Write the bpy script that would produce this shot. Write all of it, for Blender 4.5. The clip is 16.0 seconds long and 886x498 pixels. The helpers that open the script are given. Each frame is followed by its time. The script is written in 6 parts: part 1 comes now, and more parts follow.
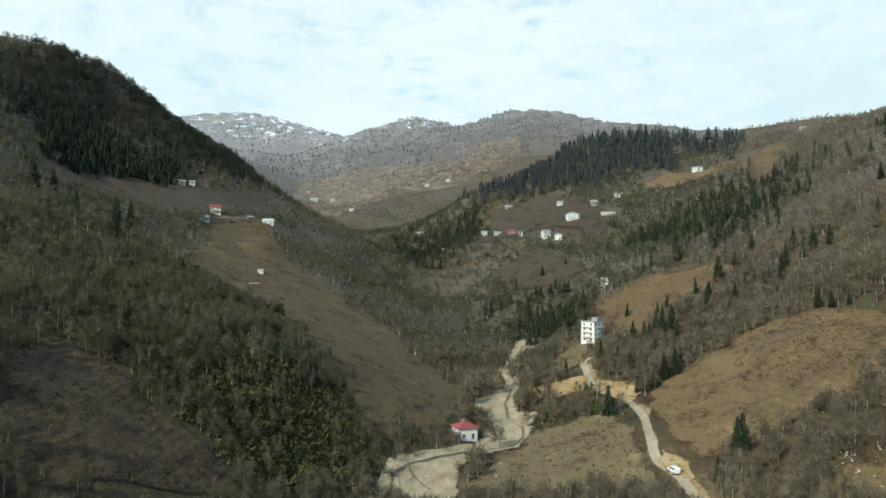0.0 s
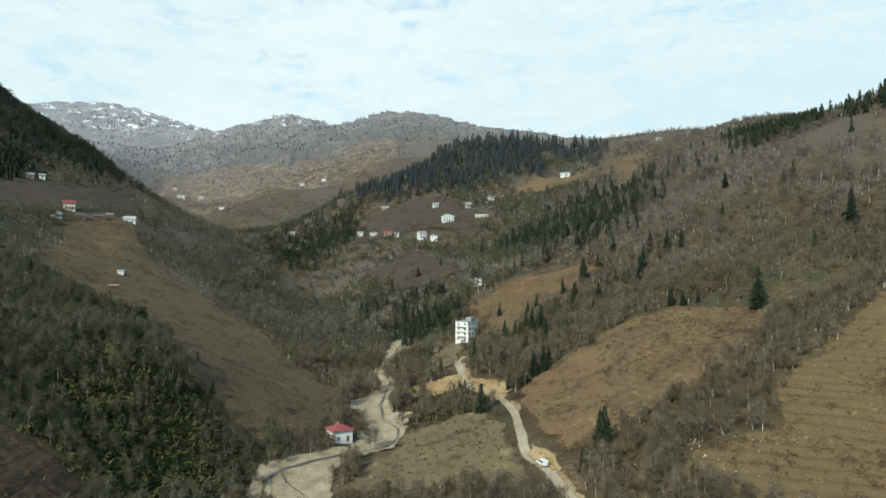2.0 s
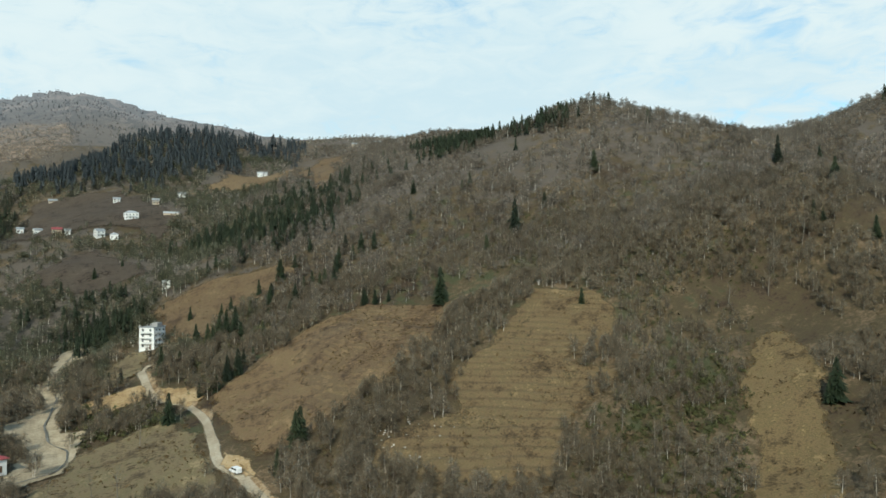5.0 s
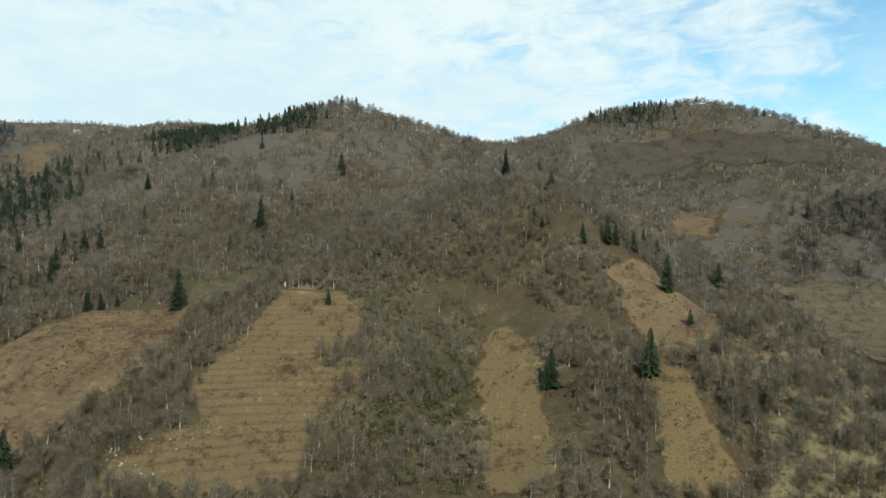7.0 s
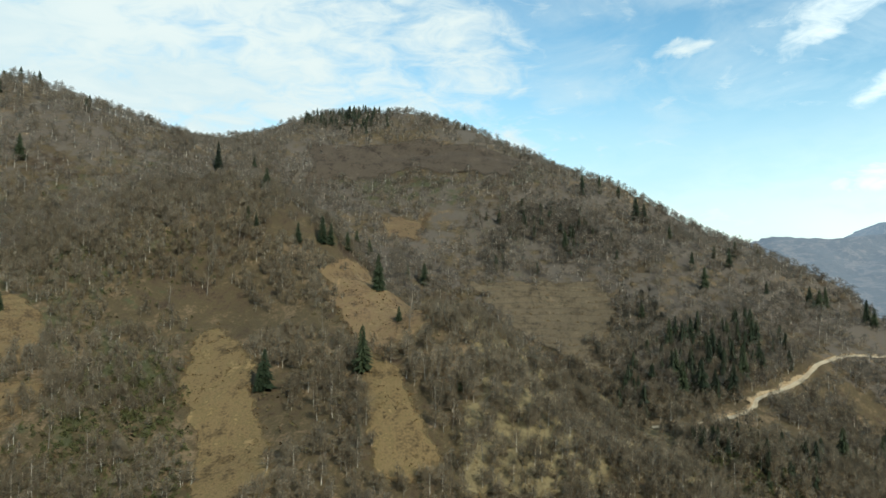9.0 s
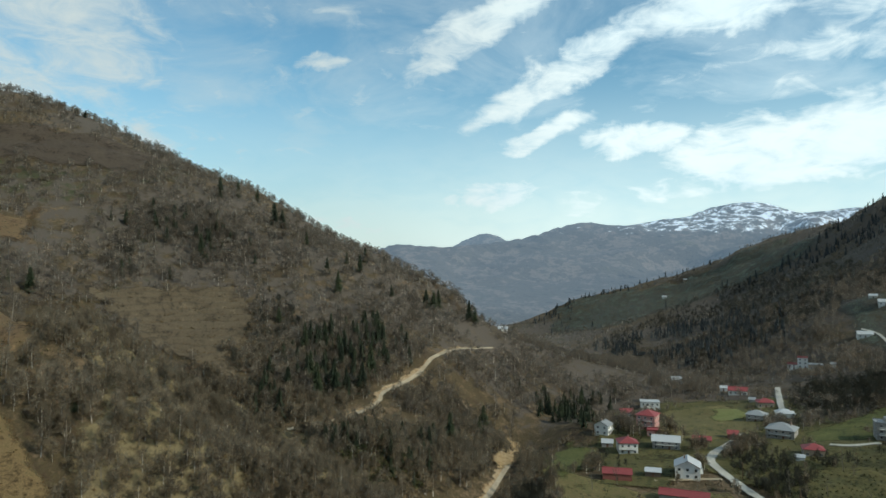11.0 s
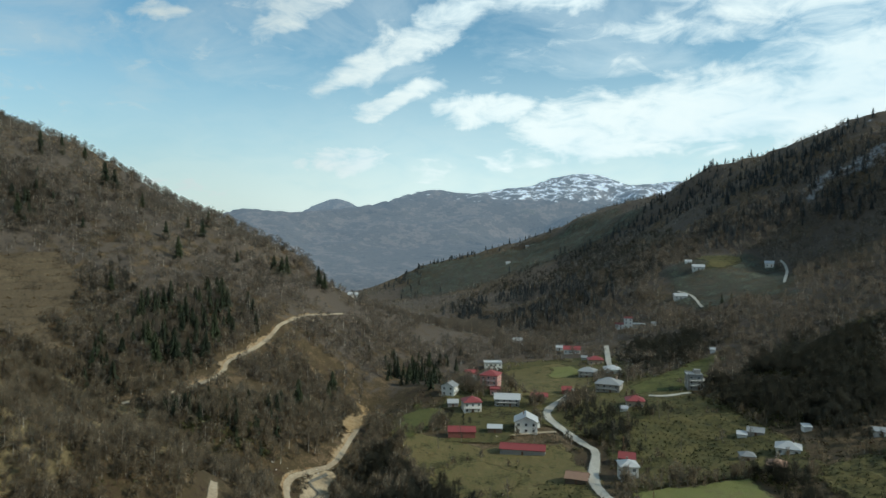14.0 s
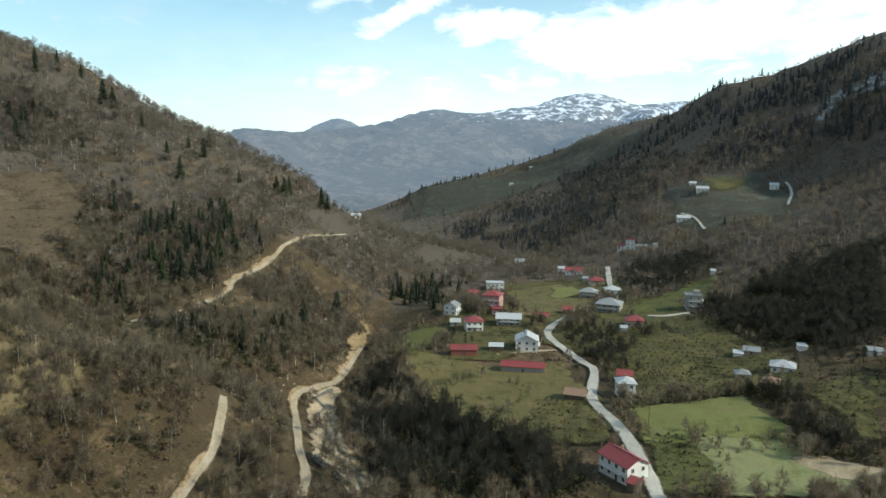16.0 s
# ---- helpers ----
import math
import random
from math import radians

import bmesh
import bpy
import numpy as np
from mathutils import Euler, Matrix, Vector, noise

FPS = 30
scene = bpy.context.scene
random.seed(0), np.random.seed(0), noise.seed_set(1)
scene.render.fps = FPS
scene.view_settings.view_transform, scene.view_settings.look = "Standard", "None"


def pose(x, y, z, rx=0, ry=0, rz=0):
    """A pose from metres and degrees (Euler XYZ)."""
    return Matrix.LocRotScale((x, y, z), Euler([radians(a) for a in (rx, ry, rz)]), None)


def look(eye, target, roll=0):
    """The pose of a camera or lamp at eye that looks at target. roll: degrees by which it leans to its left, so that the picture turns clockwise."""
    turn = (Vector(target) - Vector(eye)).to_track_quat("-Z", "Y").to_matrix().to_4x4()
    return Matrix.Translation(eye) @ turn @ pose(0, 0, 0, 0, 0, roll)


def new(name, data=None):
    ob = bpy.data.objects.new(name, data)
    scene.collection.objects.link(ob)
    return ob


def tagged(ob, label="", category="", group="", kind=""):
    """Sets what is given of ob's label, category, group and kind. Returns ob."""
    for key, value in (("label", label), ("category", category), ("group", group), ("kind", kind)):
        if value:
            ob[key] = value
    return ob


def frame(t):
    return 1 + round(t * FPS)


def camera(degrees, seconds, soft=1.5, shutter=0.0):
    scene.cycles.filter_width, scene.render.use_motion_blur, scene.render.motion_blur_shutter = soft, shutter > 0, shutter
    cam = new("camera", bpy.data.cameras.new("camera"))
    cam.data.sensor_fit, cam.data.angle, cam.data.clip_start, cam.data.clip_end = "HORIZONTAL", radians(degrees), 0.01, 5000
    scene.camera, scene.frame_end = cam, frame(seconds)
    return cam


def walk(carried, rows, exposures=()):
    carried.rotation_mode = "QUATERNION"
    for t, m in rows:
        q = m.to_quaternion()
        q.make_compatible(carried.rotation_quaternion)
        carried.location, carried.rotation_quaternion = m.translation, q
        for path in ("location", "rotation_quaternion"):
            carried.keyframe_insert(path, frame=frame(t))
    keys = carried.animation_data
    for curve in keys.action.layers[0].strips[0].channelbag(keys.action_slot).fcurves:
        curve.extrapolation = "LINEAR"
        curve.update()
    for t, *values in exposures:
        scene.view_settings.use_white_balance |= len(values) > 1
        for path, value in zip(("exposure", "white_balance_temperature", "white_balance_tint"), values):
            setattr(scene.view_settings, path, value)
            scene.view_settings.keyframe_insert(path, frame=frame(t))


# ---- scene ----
EYE = (0.0, 0.0, 100.0)
cam = camera(64.72, 16.0, soft=1.5)
# seconds, tilt, roll and turn in degrees: the drone hovers and turns, then tips down
TURNS = (
    (0.0, 91.30, 0.10, 0.00),
    (0.5, 91.32, 0.05, -2.47),
    (1.0, 91.35, 0.09, -4.75),
    (1.5, 91.35, 0.06, -7.24),
    (2.0, 91.36, 0.02, -10.12),
    (2.5, 91.38, -0.03, -14.57),
    (3.0, 91.39, -0.04, -19.78),
    (5.5, 91.47, 0.08, -38.85),
    (6.0, 91.52, 0.07, -44.21),
    (6.5, 91.50, 0.07, -50.03),
    (7.0, 91.51, 0.09, -55.08),
    (7.5, 91.51, 0.10, -60.47),
    (8.0, 91.49, 0.05, -65.34),
    (8.5, 91.48, -0.02, -71.57),
    (9.0, 91.46, 0.01, -78.12),
    (9.5, 91.46, -0.03, -85.11),
    (10.0, 91.48, -0.04, -92.55),
    (12.5, 91.55, -0.32, -119.49),
    (13.0, 90.85, -0.45, -119.42),
    (13.5, 90.03, -0.49, -119.36),
    (14.0, 89.12, -0.44, -119.34),
    (14.5, 87.68, -0.55, -119.27),
    (15.0, 86.06, -0.61, -119.21),
    (15.5, 84.36, -0.57, -119.14),
    (16.0, 82.66, -0.58, -119.09),
)
EXPOSURES = ((0.0, -0.03, 6100, 0), (2.5, -0.1, 6050, 0), (6.0, -0.2, 6000, 0), (7.5, -0.05, 6100, 0), (9.0, -0.12, 6200, 0), (10.0, -0.30, 6150, 0), (12.5, -0.76, 6100, 0), (13.5, -0.70, 6100, 0), (14.5, -0.50, 6150, 1), (16.0, -0.12, 6250, 2))
walk(cam, [(t, pose(*EYE, rx, ry, rz)) for t, rx, ry, rz in TURNS], EXPOSURES)

# ---- sky and sun ----
SUN_AZIMUTH, SUN_ELEVATION = radians(224), radians(34)


def math_node(tree, kind, a, b=None, clamp=False):
    n = tree.nodes.new("ShaderNodeMath")
    n.operation, n.use_clamp = kind, clamp
    for i, v in enumerate((a, b)):
        if v is None:
            continue
        if isinstance(v, (int, float)):
            n.inputs[i].default_value = v
        else:
            tree.links.new(v, n.inputs[i])
    return n.outputs[0]


def noise_node(tree, vector, scale, detail=4.0, rough_=0.55, distortion=0.0):
    n = tree.nodes.new("ShaderNodeTexNoise")
    n.inputs["Scale"].default_value, n.inputs["Detail"].default_value = scale, detail
    n.inputs["Roughness"].default_value, n.inputs["Distortion"].default_value = rough_, distortion
    if vector is not None:
        tree.links.new(vector, n.inputs["Vector"])
    return n.outputs["Fac"]


def range_node(tree, value, a, b, c=0.0, e=1.0):
    n = tree.nodes.new("ShaderNodeMapRange")
    n.interpolation_type = "SMOOTHSTEP"
    for i, v in enumerate((a, b, c, e)):
        n.inputs[i + 1].default_value = v
    tree.links.new(value, n.inputs[0])
    return n.outputs[0]


# drifting clouds: azimuth, elevation, half width, half height (degrees), density, tilt
CLOUDS = (
    (-10, 14, 60, 22, 1.2, 0), (30, 14, 50, 22, 1.25, 0), (56, 17, 24, 17, 1.0, 0), (76, 8, 12, 4, 0.7, 0), (70, 19, 16, 5, 0.8, -8),
    (96.9, 16.4, 1.7, 0.7, 0.75, 15), (105.3, 16.6, 3.2, 0.9, 0.62, 18), (110.5, 19.8, 7.0, 1.7, 0.86, 24), (118, 16.6, 10.5, 1.5, 0.92, 25), (131, 20.4, 9, 2.4, 0.92, 12),
    (146, 19, 13, 4.2, 0.86, -10), (115, 11.2, 5.5, 1.0, 0.80, 18), (122.5, 10.4, 4.5, 1.5, 0.90, 8), (138, 9.4, 14, 3.7, 1.10, 5), (152, 10, 12, 6, 1.1, 0),
    (111.5, 6.2, 4.6, 1.6, 0.9, 8), (119, 5.0, 4.5, 1.0, 0.68, 0), (88.3, 9.0, 4, 1.4, 0.6, 0), (101, 3.5, 9, 1.6, 0.5, 0), (126, 6.6, 9, 1.6, 0.66, 5), (140, 15.6, 9, 1.2, 0.5, -5),
)


def make_world():
    w = bpy.data.worlds.new("sky")
    scene.world = w
    w.use_nodes = True
    t = w.node_tree
    t.nodes.clear()
    out = t.nodes.new("ShaderNodeOutputWorld")
    sky = t.nodes.new("ShaderNodeTexSky")
    sky.sky_type, sky.sun_disc = "NISHITA", False
    sky.sun_elevation, sky.sun_rotation = SUN_ELEVATION, SUN_AZIMUTH
    sky.air_density, sky.dust_density, sky.ozone_density = 1.0, 0.6, 2.0
    blue = t.nodes.new("ShaderNodeBackground")
    blue.inputs[1].default_value = 0.168
    hue = t.nodes.new("ShaderNodeMix")
    hue.data_type, hue.blend_type = "RGBA", "MULTIPLY"
    hue.inputs[0].default_value, hue.inputs[7].default_value = 1.0, (1.0, 1.24, 1.15, 1)
    t.links.new(sky.outputs[0], hue.inputs[6])
    t.links.new(hue.outputs[2], blue.inputs[0])
    white = t.nodes.new("ShaderNodeBackground")
    white.inputs[1].default_value = 1.0
    coord = t.nodes.new("ShaderNodeTexCoord").outputs["Generated"]
    xyz = t.nodes.new("ShaderNodeSeparateXYZ")
    t.links.new(coord, xyz.inputs[0])
    x, y, z = xyz.outputs
    # streaks lie flat: noise on the sky plane seen from below
    high = math_node(t, "ADD", math_node(t, "MAXIMUM", z, 0.0), 0.22)
    flat = t.nodes.new("ShaderNodeCombineXYZ")
    t.links.new(math_node(t, "DIVIDE", x, high), flat.inputs[0])
    t.links.new(math_node(t, "DIVIDE", y, high), flat.inputs[1])
    squashed = t.nodes.new("ShaderNodeVectorMath")
    squashed.operation = "MULTIPLY"
    squashed.inputs[1].default_value = (1.0, 1.0, 2.6)
    t.links.new(coord, squashed.inputs[0])
    wisps = noise_node(t, flat.outputs[0], 2.6, 7, 0.6, 0.5)
    broad = noise_node(t, flat.outputs[0], 0.8, 4, 0.5, 0.3)
    puffs = noise_node(t, squashed.outputs[0], 16.0, 8, 0.6, 0.6)
    az = math_node(t, "MULTIPLY", math_node(t, "ARCTAN2", x, y), 180 / math.pi)
    el = math_node(t, "MULTIPLY", math_node(t, "ARCSINE", z), 180 / math.pi)
    az = math_node(t, "ADD", az, math_node(t, "MULTIPLY", math_node(t, "SUBTRACT", noise_node(t, coord, 6.0, 4, 0.6), 0.5), 9.0))
    el = math_node(t, "ADD", el, math_node(t, "MULTIPLY", math_node(t, "SUBTRACT", noise_node(t, coord, 7.5, 5, 0.6, 0.4), 0.5), 4.5))
    total = None
    for ca, ce, wa, he, dense, tilt in CLOUDS:
        c, k = math.cos(radians(tilt)), math.sin(radians(tilt))
        da, de = math_node(t, "SUBTRACT", az, float(ca)), math_node(t, "SUBTRACT", el, float(ce))
        da, de = (math_node(t, "ADD", math_node(t, "MULTIPLY", da, c / wa), math_node(t, "MULTIPLY", de, k / wa)),
                  math_node(t, "SUBTRACT", math_node(t, "MULTIPLY", de, c / he), math_node(t, "MULTIPLY", da, k / he)))
        r = math_node(t, "ADD", math_node(t, "MULTIPLY", da, da), math_node(t, "MULTIPLY", de, de))
        f = math_node(t, "MULTIPLY", range_node(t, r, 1.5, 0.0), dense)
        total = f if total is None else math_node(t, "MAXIMUM", total, f)
    frayed = math_node(t, "ADD", total, math_node(t, "MULTIPLY", math_node(t, "SUBTRACT", puffs, 0.5), 1.9))
    frayed = math_node(t, "ADD", frayed, math_node(t, "MULTIPLY", math_node(t, "SUBTRACT", wisps, 0.5), 1.7))
    body = range_node(t, frayed, -0.15, 1.15)
    thin = math_node(t, "MULTIPLY", range_node(t, wisps, 0.35, 0.75), 0.42)
    # behind the drone the thin veil goes on
    behind = range_node(t, y, 0.1, 0.75, 0.0, 0.35)
    veil = math_node(t, "ADD", thin, math_node(t, "MULTIPLY", behind, broad))
    low = math_node(t, "MULTIPLY", range_node(t, z, 0.30, 0.0), 0.8)
    mask = math_node(t, "MAXIMUM", math_node(t, "MAXIMUM", body, low), veil, clamp=True)
    tone = t.nodes.new("ShaderNodeMix")
    tone.data_type = "RGBA"
    t.links.new(range_node(t, math_node(t, "ADD", math_node(t, "MULTIPLY", broad, 0.6), math_node(t, "MULTIPLY", puffs, 0.4)), 0.36, 0.6), tone.inputs[0])
    tone.inputs[6].default_value, tone.inputs[7].default_value = (0.80, 0.915, 0.97, 1), (0.95, 1.0, 1.0, 1)
    t.links.new(tone.outputs[2], white.inputs[0])
    t.links.new(range_node(t, az, 90.0, 125.0, 1.0, 1.5), white.inputs[1])
    mix = t.nodes.new("ShaderNodeMixShader")
    t.links.new(mask, mix.inputs[0])
    t.links.new(blue.outputs[0], mix.inputs[1])
    t.links.new(white.outputs[0], mix.inputs[2])
    t.links.new(mix.outputs[0], out.inputs[0])


make_world()
sun = new("sun", bpy.data.lights.new("sun", "SUN"))
sun.data.energy, sun.data.angle, sun.data.color = 4.6, radians(1.2), (1.0, 0.90, 0.76)
sun.matrix_world = look((0, 0, 0), (-math.sin(SUN_AZIMUTH) * math.cos(SUN_ELEVATION), -math.cos(SUN_AZIMUTH) * math.cos(SUN_ELEVATION), -math.sin(SUN_ELEVATION)))

# ---- materials ----
def shade(t, where, shades, scale, fine, per="", spread_=(0.3, 0.7), vary=0.35):
    """A colour that wanders through the given shades at a broad and a fine scale (per metre)."""
    value = math_node(t, "ADD", math_node(t, "MULTIPLY", noise_node(t, where, scale, 5, 0.65), 0.36),
                      math_node(t, "MULTIPLY", noise_node(t, where, fine, 4, 0.75), 0.32))
    value = math_node(t, "ADD", value, math_node(t, "MULTIPLY", noise_node(t, where, math.sqrt(scale * fine), 4, 0.7), 0.32))
    if per:
        node, key = ("ShaderNodeObjectInfo", "Random") if per == "object" else ("ShaderNodeNewGeometry", "Random Per Island")
        rnd = t.nodes.new(node).outputs[key]
        value = math_node(t, "ADD", value, math_node(t, "MULTIPLY", math_node(t, "SUBTRACT", rnd, 0.5), vary))
    ramp = t.nodes.new("ShaderNodeValToRGB")
    els = ramp.color_ramp.elements
    lo, hi = spread_
    for i, c in enumerate(shades):
        at = lo + (hi - lo) * i / max(1, len(shades) - 1)
        e = els[i] if i < 2 else els.new(at)
        e.position, e.color = at, (*c, 1)
    t.links.new(value, ramp.inputs[0])
    return ramp.outputs[0]


def material(name, shades, scale=0.2, fine=2.0, rough_=0.9, bump=0.0, bump_scale=2.0, per="", metal=0.0, spread_=(0.3, 0.7), vary=0.35):
    m = bpy.data.materials.new(name)
    m.use_nodes = True
    t = m.node_tree
    p = t.nodes["Principled BSDF"]
    p.inputs["Roughness"].default_value, p.inputs["Metallic"].default_value = rough_, metal
    p.inputs["Specular IOR Level"].default_value = 0.25
    where = t.nodes.new("ShaderNodeNewGeometry").outputs["Position"]
    t.links.new(shade(t, where, shades, scale, fine, per, spread_, vary), p.inputs["Base Color"])
    if bump:
        b = t.nodes.new("ShaderNodeBump")
        b.inputs["Strength"].default_value, b.inputs["Distance"].default_value = bump, 0.5 / bump_scale
        t.links.new(noise_node(t, where, bump_scale, 5, 0.65), b.inputs["Height"])
        t.links.new(b.outputs[0], p.inputs["Normal"])
    return m


def field_material(kind, shades, full=0.8):
    """Field cover that frays out into the hillside round it."""
    a, b, c = shades
    if full < 1:
        shades = [tuple(v * 0.5 for v in a), a, b, c, tuple(v * 1.35 for v in b)]
    m = material(kind + " cover", shades, 0.07, 1.1, 0.95, 0.9, 1.0, spread_=(0.41, 0.59))
    t = m.node_tree
    p = t.nodes["Principled BSDF"]
    where = t.nodes.new("ShaderNodeNewGeometry").outputs["Position"]
    a = t.nodes.new("ShaderNodeAttribute")
    a.attribute_name = "inner"
    f = math_node(t, "MINIMUM", a.outputs["Fac"], full)
    f = math_node(t, "ADD", f, math_node(t, "MULTIPLY", math_node(t, "SUBTRACT", noise_node(t, where, 0.045, 5, 0.75), 0.5), 1.3))
    f = math_node(t, "ADD", f, math_node(t, "MULTIPLY", math_node(t, "SUBTRACT", noise_node(t, where, 0.45, 4, 0.75), 0.5), 1.0))
    f = math_node(t, "MULTIPLY", range_node(t, f, 0.2, 0.75), 0.95)
    t.links.new(f, p.inputs["Alpha"])
    return m


HILL_SHADES = [(0.036, 0.023, 0.013), (0.077, 0.053, 0.029), (0.063, 0.049, 0.022), (0.121, 0.083, 0.046), (0.175, 0.124, 0.071)]


def ground_material(name, shades, scale, fine, glow=None):
    """Fallen leaves, dead grass and moss, greyed with distance, with snow lying where the land says so."""
    m = material(name, shades, scale, fine, 0.95, 0.9, 0.5, spread_=(0.41, 0.59))
    t = m.node_tree
    p = t.nodes["Principled BSDF"]
    base = p.inputs["Base Color"].links[0].from_socket
    where = t.nodes.new("ShaderNodeNewGeometry").outputs["Position"]
    # the first mask greys the ground with distance: haze put in the colour
    for key, colour, size in (("far_grey", (0.097, 0.079, 0.061), 0.09), ("moss", (0.056, 0.058, 0.026), 0.08), ("snow", (0.74, 0.77, 0.82), 0.022 if glow else 0.03)):
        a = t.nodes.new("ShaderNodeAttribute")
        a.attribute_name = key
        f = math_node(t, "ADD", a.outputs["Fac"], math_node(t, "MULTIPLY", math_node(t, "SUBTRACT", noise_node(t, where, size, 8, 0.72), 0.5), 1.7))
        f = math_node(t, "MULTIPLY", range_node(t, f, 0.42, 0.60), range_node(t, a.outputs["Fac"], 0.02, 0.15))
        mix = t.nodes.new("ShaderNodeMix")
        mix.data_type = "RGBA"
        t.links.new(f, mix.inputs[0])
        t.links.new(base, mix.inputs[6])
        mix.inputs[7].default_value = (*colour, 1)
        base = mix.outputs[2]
    t.links.new(base, p.inputs["Base Color"])
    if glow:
        # haze put in as emission: it thickens with the distance, warm to the north and blue to the east
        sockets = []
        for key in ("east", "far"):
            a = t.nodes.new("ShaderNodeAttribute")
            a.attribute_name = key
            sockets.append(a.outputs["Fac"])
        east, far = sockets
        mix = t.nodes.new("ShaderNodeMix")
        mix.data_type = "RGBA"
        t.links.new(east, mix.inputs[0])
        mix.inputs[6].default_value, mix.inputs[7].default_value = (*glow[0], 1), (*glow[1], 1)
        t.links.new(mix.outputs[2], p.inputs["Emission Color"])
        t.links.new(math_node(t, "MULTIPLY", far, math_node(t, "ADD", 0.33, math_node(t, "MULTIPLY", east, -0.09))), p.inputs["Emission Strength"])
    return m


M_GROUND = ground_material("hillside", HILL_SHADES, 0.02, 0.9)
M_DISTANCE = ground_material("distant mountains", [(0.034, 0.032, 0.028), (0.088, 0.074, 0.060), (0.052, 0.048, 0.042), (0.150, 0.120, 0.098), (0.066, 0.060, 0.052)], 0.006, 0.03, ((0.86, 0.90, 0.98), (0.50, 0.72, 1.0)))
FIELD_SHADES = {
    "tilled": [(0.045, 0.030, 0.018), (0.073, 0.050, 0.028), (0.102, 0.070, 0.040)],
    # darker take on the rust pasture, the left hill's shade put in the colour
    "shade_grass": [(0.079, 0.055, 0.030), (0.132, 0.091, 0.048), (0.103, 0.076, 0.038)],
    "rust": [(0.098, 0.062, 0.032), (0.153, 0.100, 0.052), (0.119, 0.085, 0.042)],
    "dull": [(0.049, 0.036, 0.024), (0.080, 0.060, 0.043), (0.061, 0.047, 0.031)],
    "scrub": [(0.138, 0.101, 0.053), (0.198, 0.149, 0.081), (0.138, 0.115, 0.055)],
    "tan": [(0.124, 0.080, 0.040), (0.198, 0.128, 0.065), (0.135, 0.097, 0.044)],
    # dry meadow colour, raised further to stand for the haze before it
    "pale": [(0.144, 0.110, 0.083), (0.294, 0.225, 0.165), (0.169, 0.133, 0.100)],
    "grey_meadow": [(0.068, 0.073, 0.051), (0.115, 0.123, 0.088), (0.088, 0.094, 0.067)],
    "snow_patch": [(0.225, 0.225, 0.225), (0.390, 0.398, 0.405), (0.300, 0.300, 0.300)],
    "gold": [(0.118, 0.080, 0.035), (0.194, 0.132, 0.061), (0.113, 0.084, 0.034)],
    "terrace": [(0.107, 0.071, 0.034), (0.169, 0.116, 0.057), (0.112, 0.083, 0.038)],
    "green": [(0.118, 0.126, 0.036), (0.190, 0.196, 0.062), (0.168, 0.152, 0.060)],
    "olive": [(0.094, 0.085, 0.030), (0.156, 0.133, 0.051), (0.139, 0.103, 0.044)],
    "olive_terrace": [(0.072, 0.064, 0.022), (0.117, 0.104, 0.035), (0.108, 0.084, 0.031)],
    "row_terrace": [(0.076, 0.057, 0.034), (0.124, 0.094, 0.058), (0.098, 0.076, 0.046)],
    "stem_slope": [(0.133, 0.102, 0.051), (0.212, 0.167, 0.087), (0.164, 0.131, 0.066)],
    "pale_green": [(0.150, 0.160, 0.062), (0.240, 0.250, 0.110), (0.225, 0.205, 0.105)],
    "yard": [(0.061, 0.058, 0.020), (0.107, 0.097, 0.034), (0.095, 0.079, 0.031)],
    "orchard": [(0.064, 0.070, 0.020), (0.110, 0.116, 0.033), (0.094, 0.088, 0.029)],
    "ochre": [(0.213, 0.134, 0.060), (0.363, 0.247, 0.119), (0.459, 0.342, 0.192)],
    "gravel": [(0.248, 0.193, 0.122), (0.381, 0.303, 0.194), (0.495, 0.401, 0.269)],
}
M_FIELD = {k: field_material(k, v, 1.2 if k in ("gravel", "ochre", "green", "pale_green") else 0.5 if k in ("pale", "snow_patch", "grey_meadow") else 0.8) for k, v in FIELD_SHADES.items()}
M_ROAD = {"dirt": field_material("packed pale earth", [(0.28, 0.222, 0.146), (0.39, 0.318, 0.217), (0.47, 0.40, 0.29)], 1.2), "paved": field_material("worn concrete road", [(0.381, 0.358, 0.297), (0.470, 0.442, 0.375), (0.560, 0.532, 0.459)], 1.2)}
M_CUT = field_material("ochre earth cut", [(0.187, 0.119, 0.058), (0.303, 0.210, 0.112), (0.360, 0.280, 0.177)])
M_BARE = material("bare grey brown twigs", [(0.068, 0.057, 0.041), (0.119, 0.101, 0.075), (0.171, 0.147, 0.113), (0.275, 0.246, 0.200)], 0.025, 0.15, 0.9, per="island", spread_=(0.25, 0.85), vary=0.25)
# greyer copy of the bare twigs for middle slopes, thin haze put in the colour
M_GREY = material("twigs greyed for haze", [(0.063, 0.053, 0.043), (0.110, 0.095, 0.079), (0.157, 0.139, 0.119), (0.259, 0.231, 0.200)], 0.02, 0.12, 0.9, per="island", spread_=(0.25, 0.85), vary=0.25)


